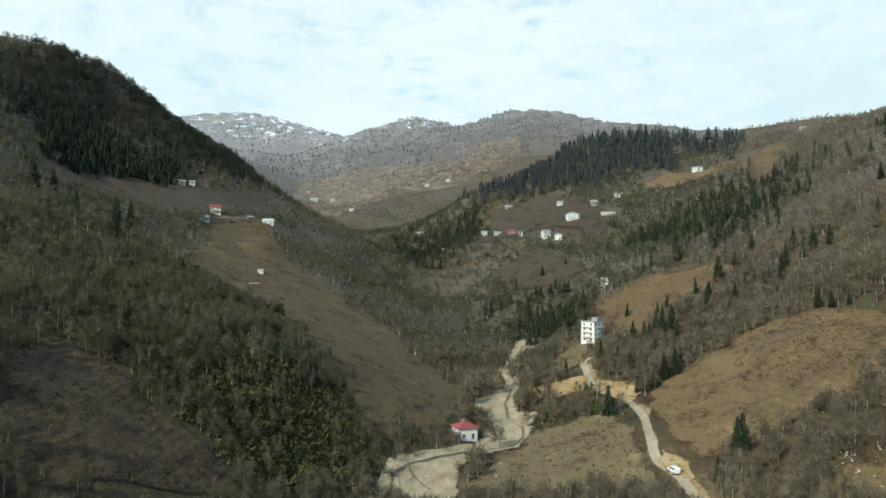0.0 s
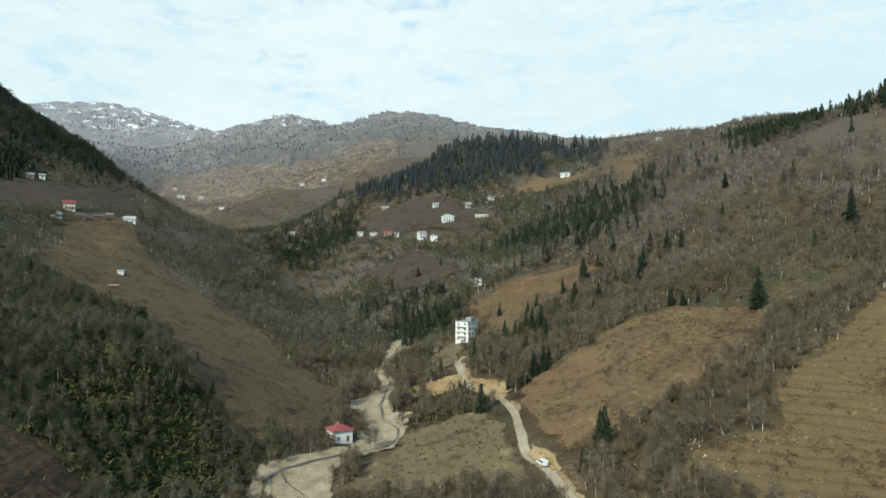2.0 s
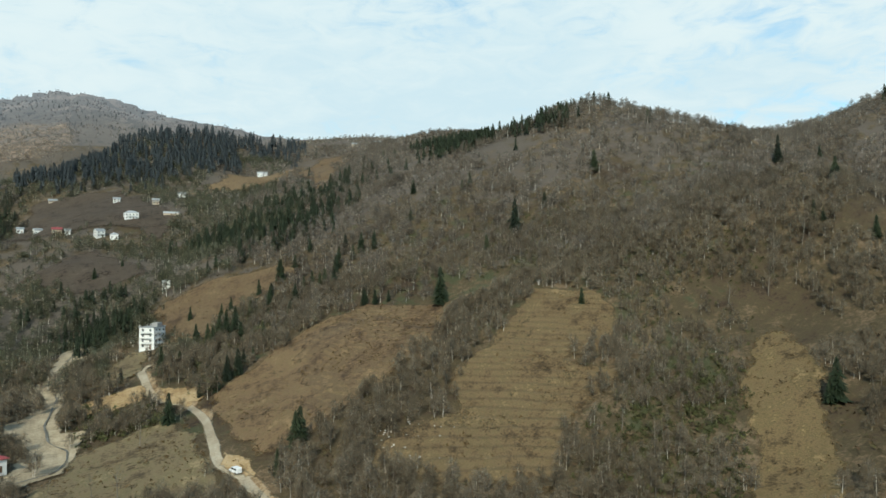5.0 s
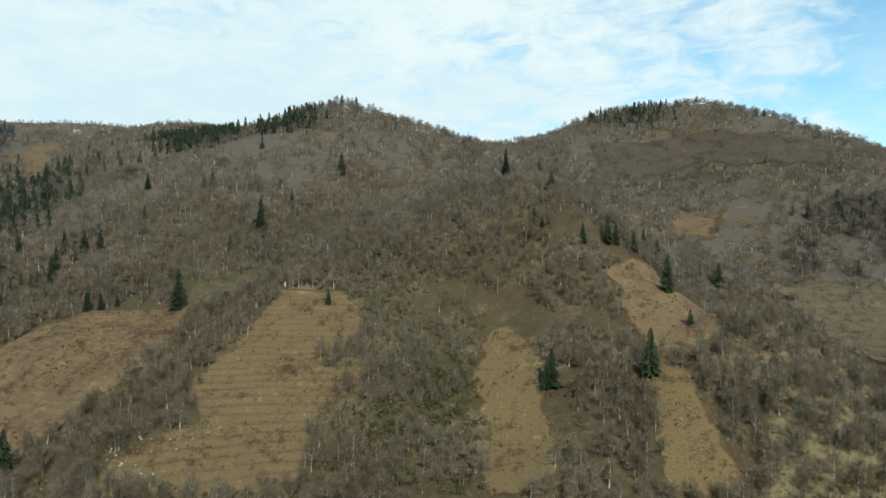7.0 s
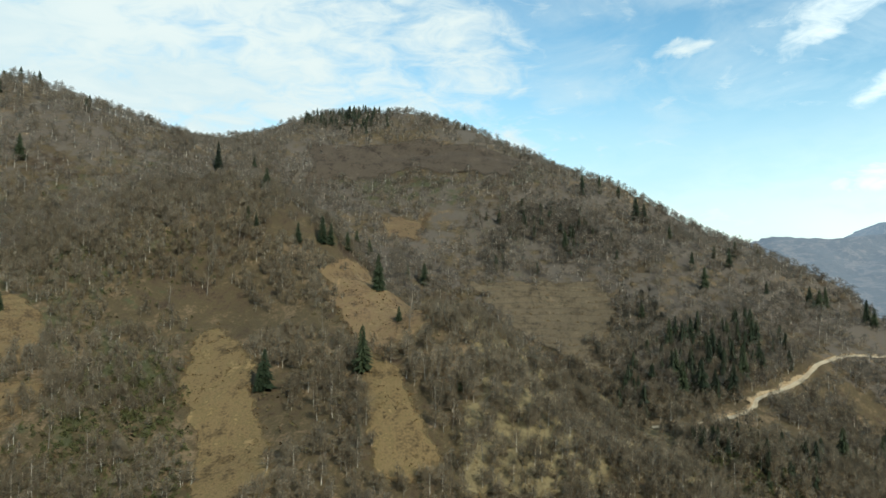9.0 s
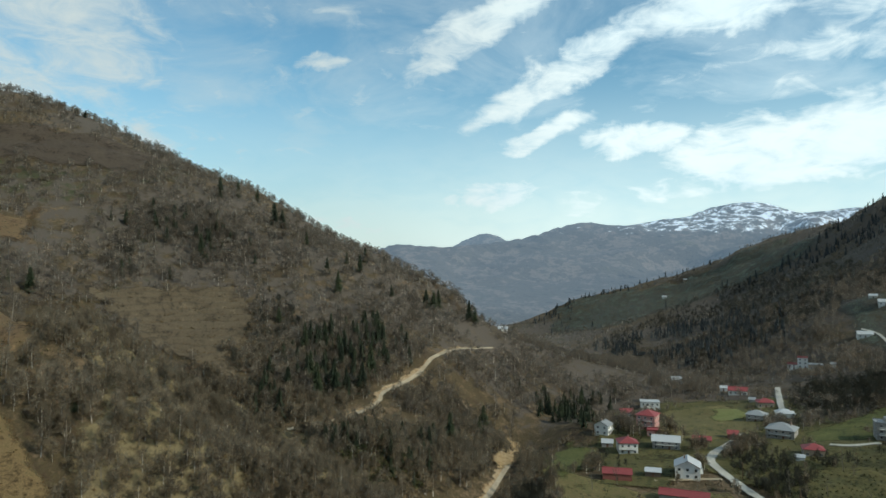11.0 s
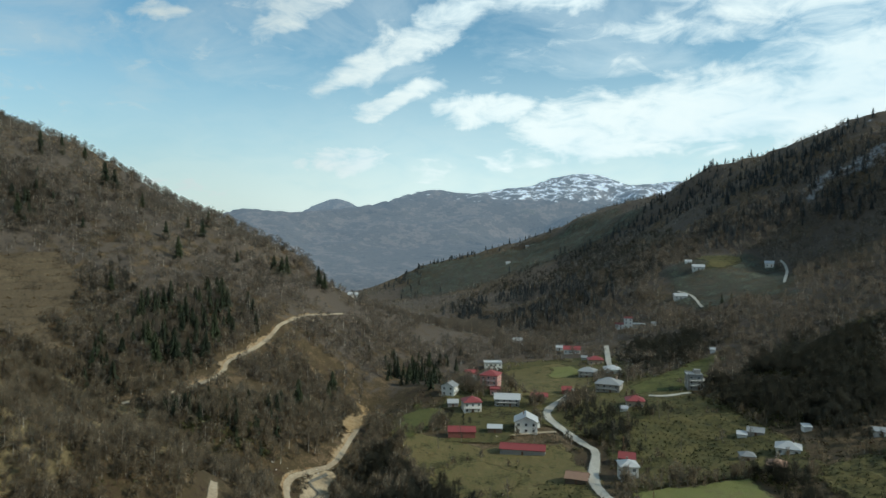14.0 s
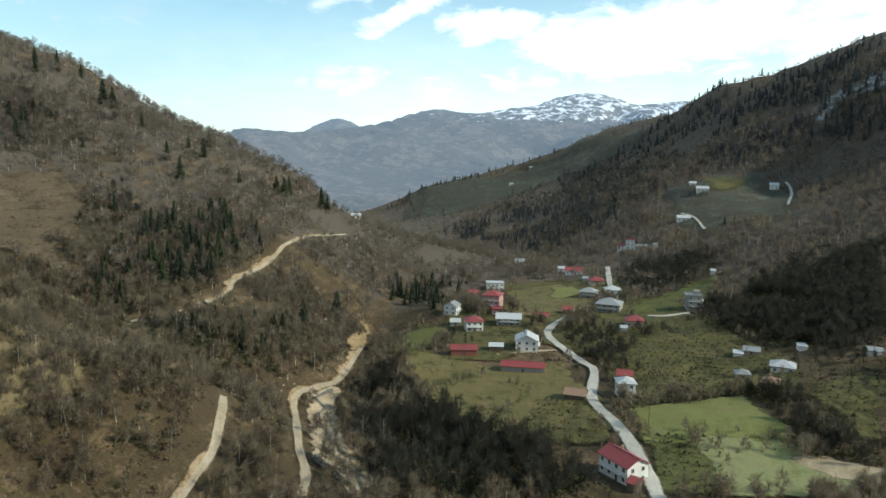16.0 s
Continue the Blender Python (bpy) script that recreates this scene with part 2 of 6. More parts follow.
def sprays(name, shades, cover):
    """Sprays of fine twigs: broken up, and lit through as well as lit upon."""
    m = material(name, shades, 0.02, 0.25, 0.95, per="island", spread_=(0.34, 0.66), vary=0.12)
    t = m.node_tree
    colour = t.nodes["Principled BSDF"].inputs["Base Color"].links[0].from_socket
    where = t.nodes.new("ShaderNodeNewGeometry").outputs["Position"]
    a = t.nodes.new("ShaderNodeAttribute")
    a.attribute_name = "thick"
    f = math_node(t, "MULTIPLY", range_node(t, noise_node(t, where, 1.3, 4, 0.8), 0.28, 0.62), cover)
    f = math_node(t, "MULTIPLY", f, a.outputs["Fac"])
    lit, through_ = t.nodes.new("ShaderNodeBsdfDiffuse"), t.nodes.new("ShaderNodeBsdfTranslucent")
    both, gaps = t.nodes.new("ShaderNodeMixShader"), t.nodes.new("ShaderNodeMixShader")
    both.inputs[0].default_value = 0.48
    for n in (lit, through_):
        t.links.new(colour, n.inputs["Color"])
    t.links.new(lit.outputs[0], both.inputs[1])
    t.links.new(through_.outputs[0], both.inputs[2])
    t.links.new(f, gaps.inputs[0])
    t.links.new(t.nodes.new("ShaderNodeBsdfTransparent").outputs[0], gaps.inputs[1])
    t.links.new(both.outputs[0], gaps.inputs[2])
    t.links.new(gaps.outputs[0], t.nodes["Material Output"].inputs[0])
    t.nodes.remove(t.nodes["Principled BSDF"])
    return m


M_SPRAY = sprays("brown twig sprays", [(0.110, 0.086, 0.055), (0.183, 0.148, 0.098), (0.250, 0.205, 0.143), (0.348, 0.293, 0.214)], 0.95)
# the brown sprays again, greyed a little to stand for haze
M_SPRAY_GREY = sprays("twig sprays greyed for haze", [(0.103, 0.084, 0.059), (0.170, 0.140, 0.105), (0.230, 0.194, 0.149), (0.322, 0.276, 0.222)], 0.95)
# darker, greener copy of the brown sprays: cloud shade put in the colour
M_SPRAY_SHADED = sprays("greenish twig sprays darkened for shade", [(0.046, 0.050, 0.025), (0.096, 0.096, 0.054), (0.151, 0.146, 0.094), (0.232, 0.227, 0.155)], 1.00)
# much darker copy of the twig sprays; slope and cloud shade is in the colour
M_SPRAY_DARK = sprays("thicket sprays darkened for shade", [(0.029, 0.028, 0.021), (0.056, 0.055, 0.041), (0.093, 0.091, 0.073)], 1.00)
# frosted twigs of the far slopes, with haze put in their grey too
M_SPRAY_FROST_HAZE = sprays("far twig sprays greyed for frost and haze", [(0.102, 0.094, 0.086), (0.150, 0.138, 0.127), (0.204, 0.192, 0.180)], 0.90)
# paler, bluer copies of the spruce wood: distance haze put in the colour
M_PINES_FAR = material("far spruce wood paled for haze", [(0.026, 0.032, 0.034), (0.038, 0.045, 0.047), (0.054, 0.061, 0.062)], 0.02, 0.2, 0.9, per="island", spread_=(0.2, 0.8))
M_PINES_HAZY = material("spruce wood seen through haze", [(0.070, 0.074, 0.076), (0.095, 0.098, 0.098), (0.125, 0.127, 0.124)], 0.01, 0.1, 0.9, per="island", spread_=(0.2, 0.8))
M_STEM = material("pale alder stems", [(0.085, 0.072, 0.055), (0.20, 0.175, 0.142), (0.52, 0.48, 0.42)], 0.03, 0.2, 0.9, per="island", spread_=(0.22, 0.70), vary=0.55)
M_FROST_HAZE = material("far twigs greyed for frost and haze", [(0.080, 0.074, 0.070), (0.115, 0.107, 0.101), (0.16, 0.151, 0.143)], 0.01, 0.05, 0.9, per="island", spread_=(0.25, 0.8))
M_PINE = material("dark spruce needles", [(0.008, 0.013, 0.006), (0.016, 0.025, 0.009), (0.029, 0.038, 0.015)], 0.05, 0.8, 0.8, per="object")
M_PINES = material("dark spruce wood", [(0.009, 0.013, 0.007), (0.017, 0.025, 0.011), (0.031, 0.039, 0.018)], 0.03, 0.5, 0.85, per="island", spread_=(0.2, 0.8))
M_BARK = material("spruce bark", [(0.06, 0.045, 0.032), (0.11, 0.085, 0.06)], 0.8, 6, 0.95)
# twigs of the dark woods, their shade put in the colour as well
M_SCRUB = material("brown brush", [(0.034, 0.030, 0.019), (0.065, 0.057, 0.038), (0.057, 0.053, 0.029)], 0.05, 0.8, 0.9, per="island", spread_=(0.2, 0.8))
M_BRAMBLE = material("dark bramble brush", [(0.035, 0.022, 0.011), (0.080, 0.050, 0.027), (0.057, 0.052, 0.018), (0.122, 0.083, 0.047)], 0.05, 0.8, 0.9, per="island", spread_=(0.25, 0.75), vary=0.2)
M_HAZEL = material("hazel bush leaves and twigs", [(0.036, 0.038, 0.016), (0.062, 0.064, 0.026), (0.088, 0.080, 0.036)], 0.05, 0.8, 0.9, per="island", spread_=(0.2, 0.8))
M_TUFT = material("dry tufts", [(0.057, 0.036, 0.015), (0.112, 0.070, 0.028), (0.084, 0.062, 0.021)], 0.05, 0.8, 0.9, per="island", spread_=(0.2, 0.8))
M_BUSH = material("evergreen scrub leaves", [(0.028, 0.031, 0.011), (0.060, 0.064, 0.020), (0.098, 0.090, 0.035)], 0.05, 0.8, 0.85, per="island", spread_=(0.2, 0.8))



def flat(name, colour, rough_=0.8, metal=0.0, dirt=0.12, fine=1.5, bump=0.0):
    """A painted or plain surface with light staining."""
    lo = tuple(c * (1 - dirt) for c in colour)
    hi = tuple(min(1, c * (1 + dirt * 0.5)) for c in colour)
    return material(name, [lo, colour, hi], 0.4, fine, rough_, bump, 4.0, "object", metal)


WALLS = {"white": flat("white render", (0.74, 0.73, 0.69)), "cream": flat("cream render", (0.60, 0.52, 0.40)), "pink": flat("pink render", (0.55, 0.30, 0.27)),
         "grey": flat("bare concrete", (0.30, 0.29, 0.27), dirt=0.25), "brown": flat("weathered boards", (0.13, 0.10, 0.075), dirt=0.3), "tan": flat("tan render", (0.42, 0.34, 0.25)),
         "red": flat("red brick", (0.26, 0.10, 0.08), dirt=0.25), "stone": flat("rubble stone", (0.30, 0.28, 0.25), dirt=0.3, fine=4.0)}
ROOFS = {"red": flat("red roof sheet", (0.25, 0.060, 0.060), 0.6, dirt=0.2), "white": flat("pale metal roof", (0.44, 0.45, 0.45), 0.55, dirt=0.15), "grey": flat("grey roof sheet", (0.27, 0.28, 0.28), 0.6, dirt=0.2),
         "tan": flat("old tile roof", (0.27, 0.17, 0.12), dirt=0.3), "brown": flat("rusted roof sheet", (0.12, 0.085, 0.065), dirt=0.35)}
M_TRIM = flat("white window trim", (0.55, 0.55, 0.52))
M_WOOD = flat("brown door wood", (0.14, 0.08, 0.05), dirt=0.25)
M_CHIMNEY = flat("soot brick", (0.28, 0.20, 0.16), dirt=0.3)
M_STONE = flat("pale field stone", (0.52, 0.50, 0.45), 0.9, dirt=0.3, bump=0.5)
M_CONCRETE = flat("grey concrete wall", (0.36, 0.35, 0.33), dirt=0.25)
M_TYRE = flat("black rubber", (0.02, 0.02, 0.02))
M_PAINT = flat("white car paint", (0.78, 0.78, 0.77), 0.25, dirt=0.05)


def glass_material():
    m = bpy.data.materials.new("dark window glass")
    m.use_nodes = True
    p = m.node_tree.nodes["Principled BSDF"]
    p.inputs["Base Color"].default_value = (0.02, 0.025, 0.03, 1)
    p.inputs["Roughness"].default_value = 0.06
    return m


def water_material():
    m = material("shallow stream", [(0.060, 0.055, 0.042), (0.12, 0.112, 0.09), (0.34, 0.32, 0.28)], 0.5, 2.2, 0.75, 0.5, 2.5)
    return m


M_GLASS, M_WATER = glass_material(), water_material()

# ---- the land: ridge, slope and valley lines, metres ----
LAND = {
    "river": [(-267, 1476, 190), (-153, 1089, 125), (-64, 848, 85), (8, 650, 60), (63, 516, 45), (25, 369, 37), (25, 289, 32), (-12, 230, 30), (75, 130, 24), (115, 61, 20), (170, 6, 11), (255, -88, -2), (387, -163, -8), (433, -250, -6), (547, -404, -5), (833, -554, -22), (1357, -640, -40), (2046, -809, -48)],
    "village": [(300, -208, 5), (376, -247, 7), (412, -379, 9), (158, -193, 10), (152, -148, 6), (220, -181, 3), (288, -333, 14), (118, -203, 8), (15, -169, 14), (201, -262, 7)],
    "near_left": [(-112, 178, 74), (-84, 153, 59), (-58, 186, 43), (-135, 245, 82), (-203, 368, 115), (-138, 354, 91), (-60, 263, 72), (-34, 232, 35), (-87, 224, 60)],
    "left_field": [(-53, 356, 63), (-119, 486, 100), (-8, 300, 44), (-186, 570, 138), (-148, 592, 136), (-56, 517, 79)],
    "left_slope": [(-248, 676, 182), (-297, 578, 175), (-338, 658, 228), (-349, 548, 220)],
    "left_ridge": [(-457, 717, 345), (-422, 795, 349), (-396, 864, 347), (-352, 936, 305), (-303, 974, 266), (-246, 969, 217), (-198, 929, 179), (-105, 793, 138), (-47, 698, 100), (-12, 600, 66)],
    "left_back": [(-613, 514, 420), (-657, 1236, 420), (-479, 1316, 330), (-314, 1261, 200)],
    "right_bank": [(87, 411, 55), (69, 343, 49), (66, 231, 37), (118, 287, 55), (180, 289, 68), (191, 407, 97), (317, 556, 172), (136, 502, 103), (74, 213, 35)],
    "hamlet_hill": [(137, 748, 151), (113, 711, 128), (57, 738, 130), (60, 637, 99), (53, 568, 67), (213, 833, 180), (335, 921, 224), (168, 659, 118)],
    "pine_ridge": [(37, 999, 196), (132, 1042, 234), (199, 1082, 281), (303, 1109, 306), (425, 1122, 303), (507, 1143, 325), (152, 867, 187)],
    "pine_back": [(382, 1399, 300), (170, 1339, 220), (-22, 1150, 170)],
    "far_fields": [(105, 1496, 317), (-250, 1378, 228), (-65, 1499, 281), (-145, 1242, 195)],
    "far_ridge": [(-339, 2275, 529), (-188, 2242, 550), (-42, 2200, 564), (64, 2149, 538), (206, 2090, 570), (347, 2071, 562), (438, 1951, 510), (542, 1821, 475), (657, 1568, 413), (671, 1341, 379), (654, 1124, 349)],
    "snow_hill": [(-915, 2540, 648), (-764, 2590, 675), (-595, 2582, 648), (-404, 2568, 586), (-471, 2047, 423), (-651, 2206, 511)],
    "spur_peak": [(470, 434, 251), (461, 384, 233), (449, 335, 214), (505, 325, 211), (470, 505, 250), (485, 636, 252), (515, 798, 275), (511, 1030, 315)],
    "spur_face": [(222, 245, 88), (152, 186, 49), (270, 153, 78), (187, 106, 44), (351, 282, 145), (164, 286, 79), (108, 203, 47), (149, 141, 36), (266, 399, 134), (276, 261, 110)],
    "spur_crest": [(387, 187, 152), (355, 135, 122), (317, 92, 90), (277, 39, 71), (250, 3, 57), (233, -27, 45), (222, -37, 32), (180, 75, 44), (204, 21, 37), (213, -29, 34)],
    "gully": [(556, 316, 200), (457, 203, 118), (412, 123, 78), (346, 51, 42), (300, -12, 18), (299, -24, 20)],
    "hill_two": [(791, 312, 293), (752, 352, 269), (815, 202, 286), (818, 138, 265), (798, 57, 226), (760, -19, 188), (676, -138, 125), (585, -206, 73), (593, -241, 52), (479, 30, 74), (667, 176, 192), (428, -42, 56), (576, -127, 97), (570, 13, 120), (680, 381, 233), (590, 248, 167)],
    "upper_road": [(329, -27, 27), (367, -76, 31), (432, -125, 44), (522, -203, 43)],
    "hill_two_back": [(1256, 336, 230), (1199, 42, 170), (1034, -182, 60), (1065, 746, 260), (856, -278, 15)],
    "hill_two_foot": [(547, -291, 26), (535, -369, 6), (381, -199, 8), (304, -128, 8), (284, -58, 27), (298, -85, 20), (258, -48, 15)],
    "opposite_ridge": [(246, -918, 330), (565, -1001, 284), (728, -1077, 270), (947, -1163, 252), (1051, -1206, 226), (1231, -1244, 200), (1401, -1130, 127), (1524, -957, 60), (1583, -746, 3), (1566, -663, -22)],
    "opposite_slope": [(522, -606, 73), (451, -649, 65), (503, -486, 21), (333, -523, 51), (201, -346, 24), (291, -431, 28), (1010, -818, 48), (733, -522, -2), (811, -884, 132), (422, -738, 123), (144, -252, 15)],
    "opposite_back": [(2048, -1434, 20), (1414, -1685, 150), (718, -1541, 250)],
    "snow_range": [(3418, -755, 214), (3359, -982, 210), (3975, -1504, 338), (3418, -1417, 240), (3973, -1363, 242), (3913, -1658, 235), (3415, -1883, 369), (3322, -2228, 391), (3138, -2639, 477), (2858, -2799, 407), (3215, -2462, 401), (3020, -2743, 452), (2624, -2885, 414), (2853, -928, 86), (2139, -846, -19), (2475, -1695, 95), (2533, -1194, 35), (2751, -2322, 251), (3037, -1739, 216)],
    "range_side": [(3586, 314, 200), (3571, 1300, 260), (2065, -2949, 380), (2078, 1200, 280), (4284, -375, 80), (4580, -1057, 60), (4238, -2253, 60)],
    "around": [(-103, -282, 70), (-205, -143, 80), (-220, 0, 75), (-199, 115, 80), (-274, -752, 260), (-655, -459, 280), (-800, 0, 320), (-693, 400, 380), (0, -650, 170), (0, 4600, 650), (-2100, 3637, 600), (1900, 3291, 500), (-3897, 2250, 500), (0, -4500, 500), (-3686, -2581, 500), (-4500, 0, 500), (-625, 3545, 560)],
    "below": [(0, 0, 24), (-38, 103, 34), (64, -77, 16)],
    "left_lee": [(-505, 793, 300), (-464, 874, 304), (-433, 946, 302), (-384, 1020, 260), (-330, 1060, 221), (-268, 1056, 172)],
    "opposite_lee": [(644, -1140, 220), (818, -1210, 206), (1048, -1287, 188), (1156, -1327, 162), (1344, -1358, 136), (1526, -1230, 63), (1659, -1042, -4), (1728, -814, -61), (1713, -725, -86)],
    "pine_lee": [(146, 1151, 196), (219, 1190, 242), (332, 1215, 268), (464, 1225, 264)],
    "spur_lee": [(412, 199, 138), (344, 100, 76), (305, 43, 57), (278, 3, 43), (261, -30, 30)],
    "hill_two_lee": [(868, 62, 191), (830, -21, 153), (745, -152, 90), (651, -229, 38)],
    "far_lee": [(-48, 2500, 459), (235, 2389, 465), (504, 2244, 405), (773, 1845, 308)],
    "snow_lee": [(-1034, 2869, 526), (-863, 2926, 552), (-674, 2923, 526), (-458, 2914, 464)],
    "peak_lee": [(514, 475, 221), (511, 549, 220)],
    "range_lee": [(3740, -826, 82), (3676, -1075, 78), (3723, -1543, 108), (4285, -1470, 110), (4217, -1787, 103), (3704, -2042, 237), (3596, -2412, 259), (3391, -2851, 345)],
}


def lattice(ix, iy, seed):
    """A repeatable random value for each whole-numbered lattice corner."""
    n = (ix.astype(np.int64) * 374761393 + iy.astype(np.int64) * 668265263 + seed * 1442695041) & 0xFFFFFFFF
    n = ((n ^ (n >> 13)) * 1274126177) & 0xFFFFFFFF
    return ((n ^ (n >> 16)) & 0xFFFF) / 65535.0


def rough(x, y, size, seed=0):
    """Smooth noise from -1 to 1 with features about size metres wide."""
    x, y = np.asarray(x, float) / size, np.asarray(y, float) / size
    ix, iy = np.floor(x), np.floor(y)
    u, v = x - ix, y - iy
    u, v = u * u * (3 - 2 * u), v * v * (3 - 2 * v)
    a, b = lattice(ix, iy, seed), lattice(ix + 1, iy, seed)
    c, e = lattice(ix, iy + 1, seed), lattice(ix + 1, iy + 1, seed)
    return 2 * ((a * (1 - u) + b * u) * (1 - v) + (c * (1 - u) + e * u) * v) - 1


KNOTS = np.array([p for line in LAND.values() for p in line], float)


def spread(dx, dy):
    return np.sqrt(dx * dx + dy * dy + 64.0)


def weigh():
    """Weights of a smooth surface over the ridge, slope and valley lines."""
    n = len(KNOTS)
    a = np.zeros((n + 3, n + 3))
    a[:n, :n] = spread(KNOTS[:, None, 0] - KNOTS[None, :, 0], KNOTS[:, None, 1] - KNOTS[None, :, 1])
    a[:n, n], a[:n, n + 1], a[:n, n + 2] = 1, KNOTS[:, 0] / 1000, KNOTS[:, 1] / 1000
    a[n:, :n] = a[:n, n:].T
    a[:n, :n] -= np.eye(n) * 2.0
    b = np.zeros(n + 3)
    b[:n] = KNOTS[:, 2]
    return np.linalg.solve(a, b)


WEIGHTS = weigh()


def base_height(x, y):
    x, y = np.asarray(x, float), np.asarray(y, float)
    flat, out = np.stack([x.ravel(), y.ravel()], 1), np.zeros(x.size)
    for i in range(0, len(flat), 40000):
        p = flat[i:i + 40000]
        out[i:i + 40000] = (spread(p[:, :1] - KNOTS[None, :, 0], p[:, 1:] - KNOTS[None, :, 1]) @ WEIGHTS[:-3]
                            + WEIGHTS[-3] + p[:, 0] / 1000 * WEIGHTS[-2] + p[:, 1] / 1000 * WEIGHTS[-1])
    return out.reshape(x.shape)


def raw_height(x, y):
    """The lie of the land, with folds and bumps that grow on the far and high ground."""
    x, y = np.asarray(x, float), np.asarray(y, float)
    h = base_height(x, y)
    far = np.clip((np.hypot(x, y) - 250) / 1500, 0, 1)
    steep = np.clip((h - 15) / 60, 0.0, 1)
    h = h + steep * (rough(x, y, 28, 1) * 0.9 + rough(x, y, 11, 2) * 0.35)
    h = h + steep * far * (rough(x, y, 260, 3) * 12 + rough(x, y, 110, 4) * 8 + rough(x, y, 50, 5) * 3.5)
    # the distant ranges are cut by long valleys
    deep = np.clip((np.hypot(x, y) - 1700) / 900, 0, 1) * np.clip((h - 20) / 150, 0, 1)
    h = h - deep * 190 * np.clip(0.4 - np.abs(rough(x, y, 620, 14)) - 0.35 * np.abs(rough(x, y, 240, 15)), 0, 1) + deep * 16 * rough(x, y, 150, 16)
    # gullies run down the flanks
    fold = np.abs(rough(x, y, 130, 6)) + 0.5 * np.abs(rough(x, y, 60, 7))
    h = h - steep * np.clip(far * 2, 0.1, 1.4) * 9 * np.clip(0.35 - fold, 0, 1) / 0.35
    return h


def along(points, step):
    """A smooth curve through the points, sampled about every step metres."""
    p = np.array(points, float)
    p = np.vstack([2 * p[0] - p[1], p, 2 * p[-1] - p[-2]])
    out = []
    for a, b, c, e in zip(p, p[1:], p[2:], p[3:]):
        n = max(2, int(np.hypot(*(c - b)[:2]) / step))
        for s in np.arange(n) / n:
            out.append(0.5 * (2 * b + (c - a) * s + (2 * a - 5 * b + 4 * c - e) * s * s + (3 * b - a - 3 * c + e) * s ** 3))
    out.append(p[-2])
    return np.array(out)


# crest lines that stand against the sky: how far each reaches, and its points
CRESTS = {
    "left_ridge": (130, [(-460, 721, 339), (-443, 742, 340), (-427, 768, 337.9), (-410, 795, 335), (-390, 822, 330.4), (-367, 847, 309.7), (-341, 869, 287.1), (-333, 885, 282), (-284, 912, 247.6), (-235, 924, 199.2), (-197, 924, 171.4)]),
    "snow_hill": (260, [(-919, 2495, 637.6), (-792, 2542, 662), (-693, 2560, 659.7), (-584, 2535, 633.2), (-466, 2455, 588.1), (-354, 2379, 541.7)]),
    "far_ridge": (200, [(-288, 2170, 507.3), (-235, 2170, 521.3), (-147, 2168, 543.8), (-58, 2143, 549), (28, 2091, 520.8), (69, 2045, 507.8), (126, 2026, 527.1), (192, 2024, 549.8), (248, 2015, 537.7), (323, 1975, 536.7), (366, 1907, 504.3), (437, 1818, 472.9), (526, 1722, 448.6), (598, 1650, 428.2)]),
    "saddle": (200, [(595, 1514, 395.4), (636, 1444, 383.3), (650, 1328, 372.5), (677, 1185, 351.9), (709, 1080, 331.9)]),
    "spur_crest": (85, [(488, 719, 249.4), (477, 649, 243.8), (452, 569, 232.2), (441, 509, 228.9), (437, 477, 230.2), (443, 452, 236.5), (454, 433, 240.6), (461, 423, 242.4), (472, 407, 238.9), (476, 389, 229), (494, 370, 221.3), (522, 360, 216.6), (570, 360, 217.3), (614, 364, 219.6)]),
    "hill_two": (120, [(760, 425, 249.0), (766, 406, 252.8), (775, 374, 265.5), (788, 329, 281.2), (794, 295, 285.1), (809, 229, 286.1), (812, 194, 281.6), (811, 160, 269.6), (805, 125, 256.3), (794, 90, 237.9), (779, 57, 219.5), (762, 26, 202.9), (745, -4, 193.1), (729, -32, 179.9), (711, -58, 160.6), (693, -82, 142.8), (675, -104, 129.8), (653, -134, 118.0), (627, -163, 102.7), (606, -187, 86.7), (583, -204, 66.2), (577, -222, 54.3)]),
    "opposite": (190, [(1562, -749, 1.5), (1528, -810, 35.3), (1483, -864, 51.4), (1391, -968, 89.6), (1296, -1064, 133.1), (1209, -1125, 180.7), (1113, -1151, 197.3), (993, -1156, 209.5), (903, -1113, 238.5), (795, -1082, 248.9), (706, -1046, 255.5), (633, -1021, 263.8), (583, -1007, 277.1), (545, -1011, 281.9)]),
    "near_spur": (42, [(286, 46, 79.7), (280, 35, 71.0), (271, 20, 61.4), (262, 4, 49.3), (253, -10, 40.7), (246, -21, 35.9)]),
    "lone_peak": (300, [(4066, -1416, 309.8), (3989, -1506, 343.4), (3912, -1611, 288.8)]),
    "snow_range": (320, [(3411, -739, 219.5), (3397, -815, 239.8), (3341, -910, 232.2), (3279, -1057, 228.4), (3410, -1468, 275.3), (3410, -1633, 319.7), (3412, -1771, 358.7), (3408, -1893, 372.6), (3343, -1946, 358.4), (3342, -2131, 362.1), (3276, -2280, 393), (3161, -2392, 409.7), (3195, -2539, 457.6), (3129, -2652, 481.1), (3091, -2746, 473), (2988, -2867, 422.3), (2749, -2844, 408.6), (2651, -2910, 417.2), (2576, -2997, 406.8)]),
}


